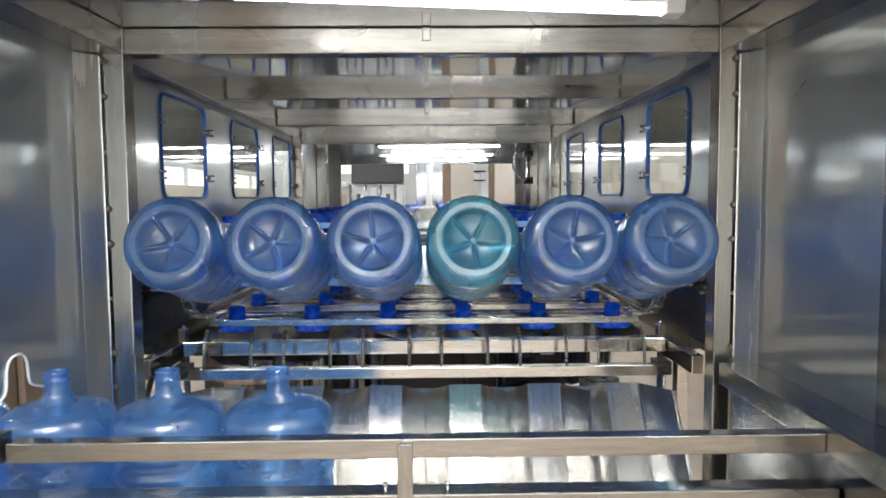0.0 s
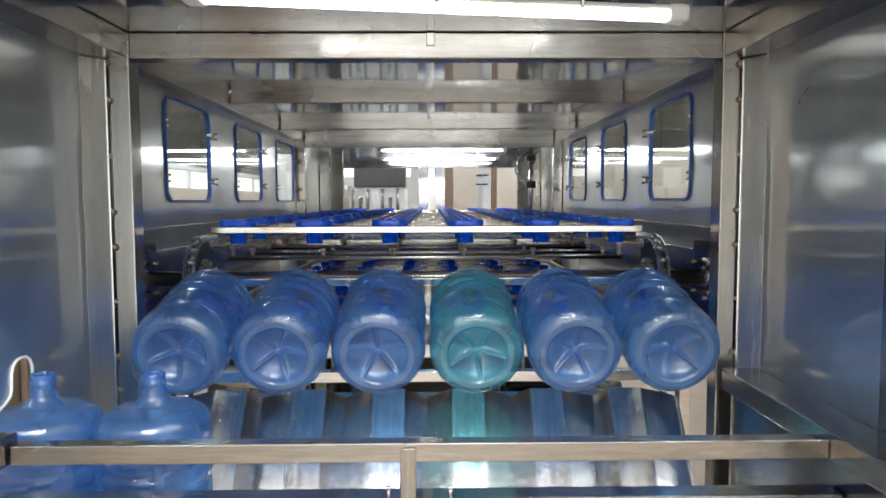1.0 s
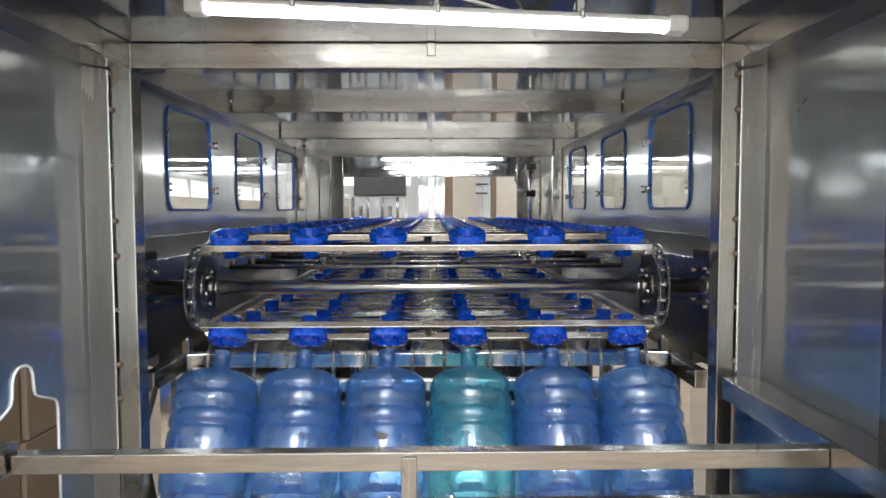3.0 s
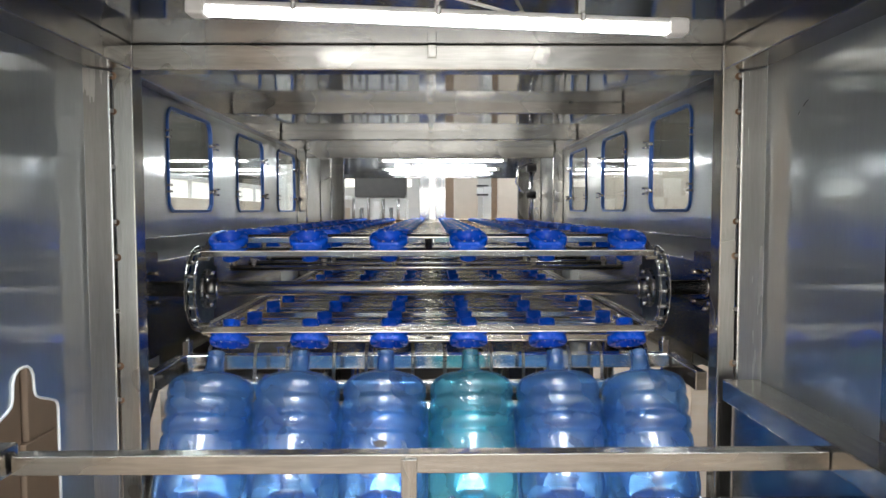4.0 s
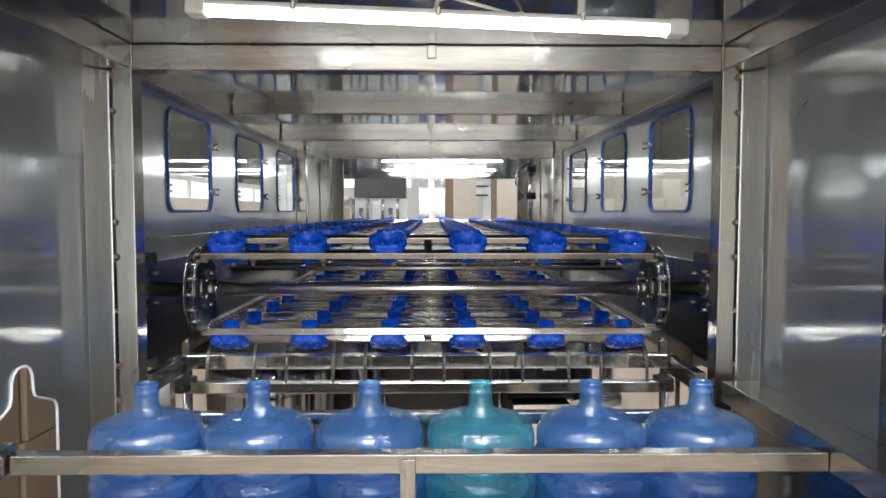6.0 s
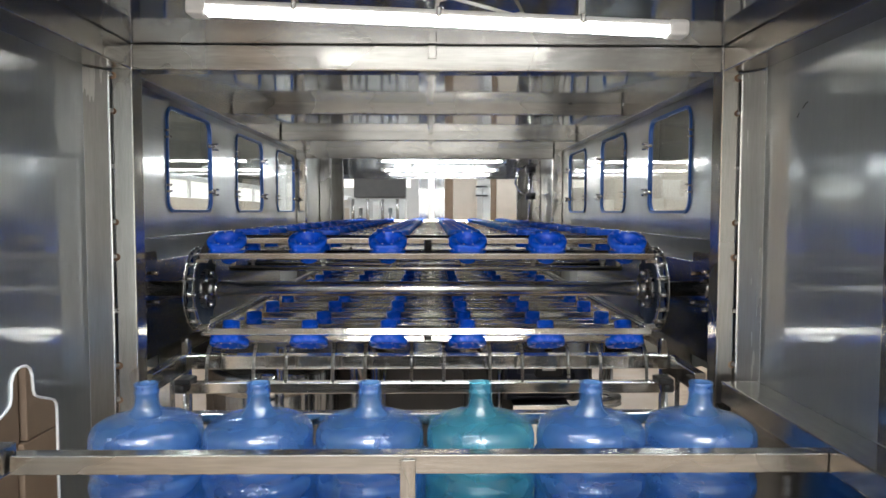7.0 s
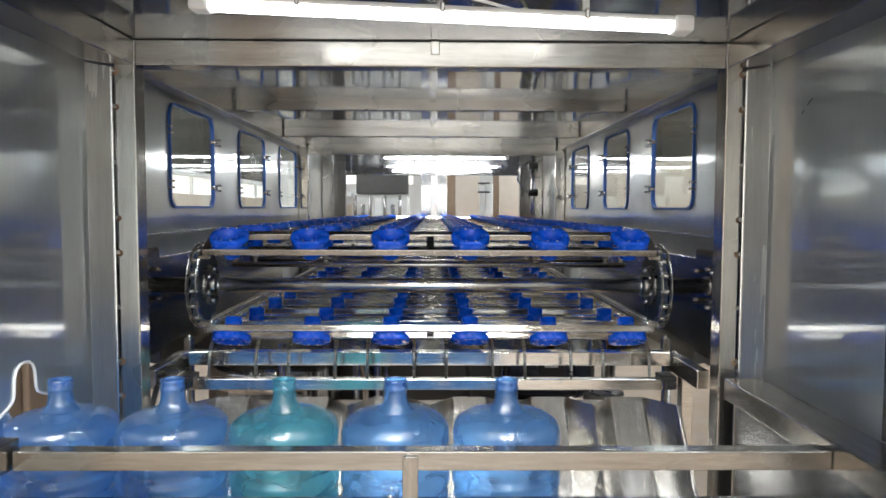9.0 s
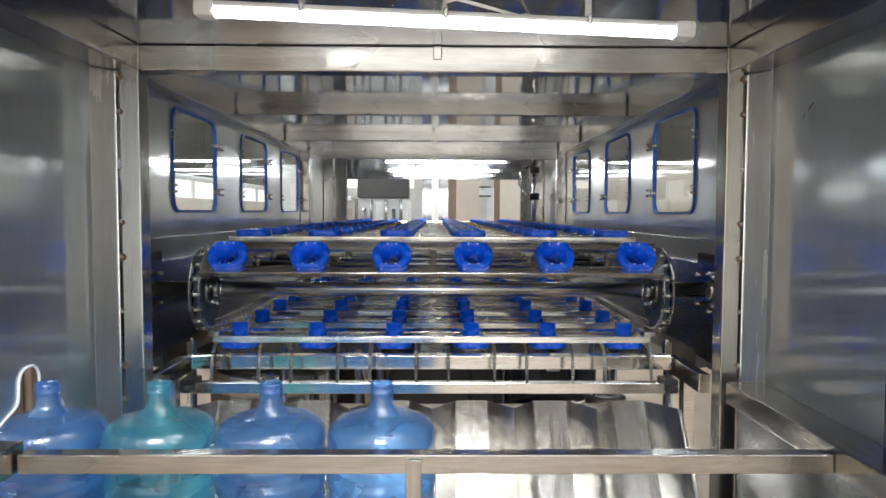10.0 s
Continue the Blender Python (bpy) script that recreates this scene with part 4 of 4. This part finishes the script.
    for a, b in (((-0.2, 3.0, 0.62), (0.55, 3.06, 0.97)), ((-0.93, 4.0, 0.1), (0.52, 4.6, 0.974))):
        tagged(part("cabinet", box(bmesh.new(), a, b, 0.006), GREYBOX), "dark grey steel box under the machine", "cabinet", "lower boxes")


def conveyor():
    cv = thing("outfeed_conveyor", "low plastic slat conveyor under the bottles", "conveyor")
    slat = finish(box(bmesh.new(), (-0.036, -0.12, -0.012), (0.036, 0.12, 0.0), 0.002), "slat", BELT)
    for k in range(94):
        part("slat", slat, None, cv).matrix_basis = pose(-6.0 + k * 0.075, BELTY, BELTZ)
    for s in (-1, 1):
        part("side_rail", box(bmesh.new(), (-6.1, BELTY + s * 0.124, BELTZ - 0.08), (0.95 if s > 0 else 0.85, BELTY + s * 0.134, BELTZ - 0.002), 0.002), BAR, cv)
    for x in (-5.5, -4.0, -2.5, -1.2, 0.0, 0.78):
        for y in (-0.10, 0.10):
            part("leg", rod(bmesh.new(), (x, BELTY + y, 0), (x, BELTY + y, BELTZ - 0.02), 0.018, 12), BAR, cv)
    st = thing("bottle_stop", "steel stop plate where bottles land", "stop plate")
    part("plate", box(bmesh.new(), (-0.85, 2.02, 0.70), (0.85, 2.10, 0.745), 0.004), BAR, st)
    for s in (-1, 1):
        part("leg", box(bmesh.new(), (s * 0.78, 2.03, 0), (s * 0.82, 2.07, 0.699), 0.003), BAR, st)


# ---- bottles ----
def bottle(mat, base_mat, heel_mat, label):
    bt = thing("water_bottle", label, "bottle", "water bottles")
    prof = [(0.1045, 0.0003), (0.112, 0.0018), (0.120, 0.006), (0.129, 0.018), (0.1345, 0.036), (0.136, 0.055), (0.1355, 0.085), (0.1335, 0.098), (0.1280, 0.104),
            (0.1275, 0.110), (0.1325, 0.117), (0.1335, 0.125), (0.1335, 0.190), (0.1325, 0.197), (0.1265, 0.204), (0.1265, 0.210), (0.133, 0.218), (0.136, 0.228),
            (0.136, 0.243), (0.133, 0.252), (0.1265, 0.258), (0.1265, 0.264), (0.133, 0.272), (0.1360, 0.284), (0.1362, 0.302), (0.1355, 0.310), (0.1300, 0.317),
            (0.1305, 0.323), (0.1352, 0.330), (0.1348, 0.342), (0.1345, 0.353), (0.1322, 0.364), (0.127, 0.374), (0.118, 0.3825), (0.104, 0.3905), (0.086, 0.396), (0.068, 0.3995),
            (0.055, 0.4015), (0.0495, 0.4025), (0.0455, 0.4045), (0.0425, 0.4085), (0.0385, 0.413), (0.0335, 0.418), (0.0300, 0.425), (0.0288, 0.436)]
    body = part("body", lathe(bmesh.new(), prof, 56), mat, bt)
    neck = [(0.0288, 0.436), (0.0284, 0.444), (0.0280, 0.452), (0.0302, 0.455), (0.0302, 0.460), (0.0280, 0.463), (0.0278, 0.471), (0.0292, 0.474), (0.0292, 0.480),
            (0.0255, 0.480), (0.0250, 0.474), (0.0250, 0.455)]
    part("neck", lathe(bmesh.new(), neck, 36), mat, bt)
    part("heel_ring", lathe(bmesh.new(), [(0.090, 0.0008), (0.094, 0.0), (0.1045, 0.0003)], 72), heel_mat, bt, "frosted speckled heel ring")
    b = bmesh.new()
    seg, prf = 120, [(0.090, 0.0008), (0.086, 0.003), (0.083, 0.010), (0.079, 0.019), (0.070, 0.028), (0.056, 0.035), (0.040, 0.040), (0.026, 0.043), (0.014, 0.044)]
    rings = []
    for r, z in prf:
        ring = []
        for i in range(seg):
            a = i * math.tau / seg
            ph = abs(((a / math.tau * 5 + 0.5) % 1) - 0.5) * 2
            rib = max(0.0, 1 - ph * math.pi / 5 * r / 0.0075)
            dz = -0.019 * rib * rib * (3 - 2 * rib) if 0.012 < r < 0.081 else 0.0
            ring.append(b.verts.new((r * math.cos(a), r * math.sin(a), z + dz)))
        rings.append(ring)
    for p, q in zip(rings, rings[1:]):
        for i in range(seg):
            j = (i + 1) % seg
            b.faces.new((p[j], p[i], q[i], q[j])).smooth = True
    tip = b.verts.new((0, 0, 0.036))
    for i in range(seg):
        b.faces.new((rings[-1][(i + 1) % seg], rings[-1][i], tip)).smooth = True
    part("base", b, base_mat, bt, "recessed base with star ribs")
    part("gate_mark", lathe(bmesh.new(), [(0.0, 0.0275), (0.007, 0.0275), (0.010, 0.030), (0.009, 0.040)], 20), heel_mat, bt)
    return bt


CUPBASE = 0.630                     # bottle base to shaft while it hangs in its cup
REST = (2.13, 0.752, 31.0)          # bottle base and lean in the lowered cradle
SWING = [(3.85, 0.0), (4.0, 0.12), (4.1, 0.23), (4.2, 0.32), (4.3, 0.42), (4.4, 0.53), (4.5, 0.65), (4.6, 0.81), (4.7, 0.93), (4.8, 0.965), (5.0, 0.98), (5.4, 1.0)]
AWAY = [(7.3, 0.0), (7.5, -0.020), (7.7, -0.080), (8.0, -0.176), (8.5, -0.335), (9.0, -0.497), (9.5, -0.656), (10.0, -0.816)]
DROP = (1.93, 2.08, 2.14, 2.52, 2.36, 2.22)      # when each bottle leaves its cup


def hanging(i, t, slip=0.0):
    a = glide(CUPTURN, t)
    rr = CUPBASE + slip
    return pose(column(i, 0.283, X0 + 0.002), YA - rr * math.cos(radians(a)), ZA + rr * math.sin(radians(a)), -(90 + a), 0, 0)


def standing(i, t, lift=0.0):
    """Lying in the cradle, swinging up with it, then riding off on the conveyor."""
    f = glide(SWING, t) if t > SWING[0][0] else 0.0
    x = column(i, 0.282 - 0.0045 * f, 0.006) + (glide(AWAY, t) if t > 7.3 else 0.0)
    bow = 4 * f * (1 - f)
    return pose(x, REST[0] + (BELTY - REST[0]) * f, REST[1] + (BELTZ - REST[1]) * f + 0.012 * bow + lift, -REST[2] * (1 - f))


def between(a, b, k):
    return Matrix.LocRotScale(a.translation.lerp(b.translation, k), a.to_quaternion().slerp(b.to_quaternion(), k), None)


def bottles():
    blue = bottle(BOTTLE, BOTTLEBASE, BOTTLEHEEL, "empty blue polycarbonate water bottle, scuffed")
    row, old = [], []
    for i in range(6):
        if i == 0:
            row.append(blue)
        elif i == 3:
            row.append(bottle(TEAL, TEALBASE, TEALHEEL, "empty teal polycarbonate water bottle, scuffed"))
        else:
            row.append(copy_thing(blue, pose(0, 0, 0)))
    b = bmesh.new()
    grid = [[b.verts.new((0.1341 * math.cos(radians(-149 + 2.5 * k)), 0.1341 * math.sin(radians(-149 + 2.5 * k)), z)) for k in range(8)] for z in (0.150, 0.158, 0.168, 0.172)]
    for p, q in zip(grid, grid[1:]):
        for k in range(7):
            if not (p is grid[2] and k in (0, 1, 5, 6)) and not (p is grid[0] and k in (0, 6)):
                b.faces.new((p[k], p[k + 1], q[k + 1], q[k]))
    part("label_residue", b, GREYBOX, row[2], "grey torn sticker residue")
    for x in (-0.353, -0.626, -0.899, -1.172, -1.445, -1.718):
        old.append((copy_thing(blue, pose(x, BELTY, BELTZ)), x))
    return row, old


# ---- hall beyond the openings ----
def beyond():
    def board(name, a, b, mat, label, cat):
        tagged(part(name, box(bmesh.new(), a, b, 0.01), mat), label, cat)
    board("partition_board", (0.198, 10.0, 0), (0.330, 10.06, 2.6), BROWN, "brown wooden partition board", "board")
    board("cream_panel", (0.300, 9.4, 0), (0.625, 9.46, 2.5), CREAM, "cream insulated panel standing upright", "panel")
    board("partition_board", (0.790, 9.2, 0), (0.880, 9.26, 2.6), BROWN, "brown wooden partition board", "board")
    board("cream_panel", (0.853, 9.0, 0), (1.150, 9.06, 2.5), CREAM, "cream insulated panel standing upright", "panel")
    tw = thing("filling_unit", "white filling unit with a dark cover", "machine")
    part("cabinet", box(bmesh.new(), (-1.55, 9.6, 0), (-0.35, 10.4, 1.82), 0.02), WHITEPAINT, tw)
    part("cover", box(bmesh.new(), (-1.05, 9.5, 1.84), (-0.35, 10.0, 2.12), 0.02), GREYBOX, tw, "dark grey cover")
    part("chute", box(bmesh.new(), (-0.80, 9.45, 0.9), (-0.70, 9.55, 1.80), 0.01), WHITEPAINT, tw)
    for x in (-1.2, -0.95, -0.55):
        part("pipe", rod(bmesh.new(), (x, 9.45, 0.6), (x, 9.45, 1.7), 0.03, 14), POLISH, tw)
    part("door", box(bmesh.new(), (-1.45, 9.585, 0.95), (-1.12, 9.599, 1.70), 0.004), CREAM, tw, "cream door panel")
    part("hood", box(bmesh.new(), (-1.62, 9.3, 1.80), (-1.10, 9.7, 1.86), 0.01), WHITEPAINT, tw)
    for k in range(4):
        part("nozzle", rod(bmesh.new(), (-1.05 + k * 0.2, 9.4, 1.45), (-1.05 + k * 0.2, 9.4, 1.82), 0.022, 12), DARKSTEEL, tw)
    part("valve_bar", box(bmesh.new(), (-1.15, 9.38, 1.36), (-0.35, 9.42, 1.42), 0.006), DARKSTEEL, tw)
    for x in (-2.6, -1.9):
        board("white_sheet", (x, 11.2, 0), (x + 0.5, 11.26, 2.4), WHITEPAINT, "white panel leaning upright far behind", "panel")
    pil = thing("white_pillar", "white painted column with a bracket", "column")
    part("post", box(bmesh.new(), (0.640, 8.6, 0), (0.740, 8.7, 1.95), 0.01), WHITEPAINT, pil)
    part("bracket", box(bmesh.new(), (0.560, 8.6, 1.86), (0.638, 8.66, 1.93), 0.01), WHITEPAINT, pil)
    for z in (1.84, 1.95):
        part("clip", box(bmesh.new(), (0.555, 8.55, z), (0.70, 8.598, z + 0.02), 0.004), BLACK, pil)
    valve = thing("valve", "black hand valve on a steel pipe", "valve")
    part("pipe", rod(bmesh.new(), (0.95, 6.6, 1.3), (0.95, 6.6, 2.2), 0.022, 14), POLISH, valve)
    for z in (1.80, 2.05):
        part("handle", rod(bmesh.new(), (0.90, 6.56, z), (0.99, 6.56, z), 0.035, 10), BLACK, valve)
    part("elbow", path_rod(bmesh.new(), [(0.95, 6.58, 1.8), (0.85, 6.56, 1.84), (0.80, 6.56, 1.92), (0.82, 6.56, 2.04), (0.93, 6.58, 2.1)], 0.01, 8), POLISH, valve)
    # beside the machine, seen through the hatches
    # the glowing strip is added to brighten the lower part of the left hatches
    part_wall = thing("partition_wall", "cream partition with an added glowing strip", "partition")
    part("lower_board", box(bmesh.new(), (-3.3, 6.0, 0), (-3.2, 14.9, 1.83), 0.01), CREAM, part_wall)
    part("top_board", box(bmesh.new(), (-3.3, 6.0, 2.06), (-3.2, 14.9, 2.13), 0.01), WHITEPAINT, part_wall)
    for k in range(8):
        y = 6.0 + k * 1.11
        part("strip_post", box(bmesh.new(), (-3.29, y, 1.831), (-3.21, y + 0.06, 2.059), 0.004), WHITEPAINT, part_wall)
        part("pane", box(bmesh.new(), (-3.255, y + 0.062, 1.831), (-3.245, y + 1.108, 2.059)), DAYLIGHT, part_wall, "added pane that glows like a lit pale wall")
    # added screens hide the lit hall walls, so the upper hatches look dark
    board("darkening_screen", (-4.9, 4.0, 0), (-4.8, 14.69, 5.1), SCREEN, "olive grey screen added to darken the view through the hatches", "screen")
    board("cream_panel", (3.0, 6.5, 0), (3.06, 14.9, 2.28), CREAM, "long cream insulated panel", "panel")
    board("darkening_screen", (4.8, 5.0, 0), (4.9, 14.69, 5.1), SCREEN, "olive grey screen added to darken the view through the hatches", "screen")
    board("darkening_screen", (-9.0, 14.7, 0), (-2.3, 14.76, 5.1), SCREEN, "olive grey screen added to darken the view through the hatches", "screen")
    board("darkening_screen", (2.1, 14.7, 0), (9.0, 14.76, 5.1), SCREEN, "olive grey screen added to darken the view through the hatches", "screen")
    for k, (y, z) in enumerate([(2.7, 0), (3.42, 0), (4.14, 0), (2.72, 0.5), (3.45, 0.5), (4.12, 0.5), (2.71, 1.0), (3.43, 1.0), (4.15, 1.0)]):
        c = thing("carton", "closed brown cardboard carton in a stack", "carton", "stacked cartons")
        part("box", box(bmesh.new(), (-2.7, y, z), (-2.02 + 0.02 * (k % 3), y + 0.70, z + 0.495), 0.006), BROWN, c)
        part("tape", box(bmesh.new(), (-2.4, y - 0.002, z + 0.42), (-2.34, y + 0.702, z + 0.4985), 0.001), CREAM, c, "pale packing tape")


# ---- build ----
hall()
housing()
bay_front()
tube_lamp()
drive()
catch_frame()
under_machine()
conveyor()
beyond()
CRADLE = cradle()
CARRIERS = carriers()
CHAINS = chains()
SPROCKETS = sprockets()
ROW_A, ROW_OLD = bottles()


def motions():
    for k, ob in enumerate(CARRIERS):
        walk(ob, [(t, chain_pose(X0, travel(t) + k * ROW)) for t in CHAINTIMES])
    for ch, links, step in CHAINS:
        for k, ob in enumerate(links):
            walk(ob, [(t, chain_pose(0, travel(t) + (k + 0.5) * step)) for t in CHAINTIMES])
    for ob in SPROCKETS:
        x = ob.location.x
        walk(ob, [(t, pose(x, YA, ZA, math.degrees(travel(t) / R))) for t in CHAINTIMES])
    # cradle: lowered, raised with the bottles, lowered again
    back = [(7.45, 1.0), (7.7, 0.97), (7.8, 0.90), (8.0, 0.69), (8.2, 0.53), (8.3, 0.42), (8.6, 0.18), (8.9, 0.0)]
    rows = []
    for t in [0.0, 2.0, 3.85] + [s[0] for s in SWING[1:]] + [b[0] for b in back] + [10.0]:
        f = glide(SWING, t) if t < 7 else glide(back, t)
        rows.append((t, pose(X0, 2.066 + (BELTY - 2.066) * f, 0.701 + (BELTZ - 0.085 - 0.701) * f, -37.0 * (1 - f))))
    walk(CRADLE, rows)
    for i, ob in enumerate(ROW_A):
        d = DROP[i]
        turn = pose(0, 0, 0, 0, 0, (20, 75, 50, 10, 62, 35)[i])
        rows = [(t, hanging(i, t)) for t in [k * 0.25 for k in range(11)] if t < d - 0.05] + [(d, hanging(i, d, 0.004))]
        a, b = hanging(i, d, 0.004), standing(i, 3.0)
        rows += [(d + 0.1, between(a, b, 0.30)), (d + 0.2, between(a, b, 0.85)), (d + 0.27, b), (d + 0.33, standing(i, 3.0, 0.006)), (d + 0.4, b)]
        rows += [(t, standing(i, t)) for t in [3.85] + [s[0] for s in SWING[1:]] + [6.0] + [s[0] for s in AWAY]]
        walk(ob, [(t, m @ turn) for t, m in rows])
    for ob, x in ROW_OLD:
        spin = pose(0, 0, 0, 0, 0, (x * 700) % 360)
        walk(ob, [(t, pose(x + dx, BELTY, BELTZ) @ spin) for t, dx in ((0.0, 0.0), (2.0, -0.64), (4.0, -1.28), (4.4, -1.36), (7.3, -1.36), (7.5, -1.38), (8.5, -1.70), (10.0, -2.18))])


motions()
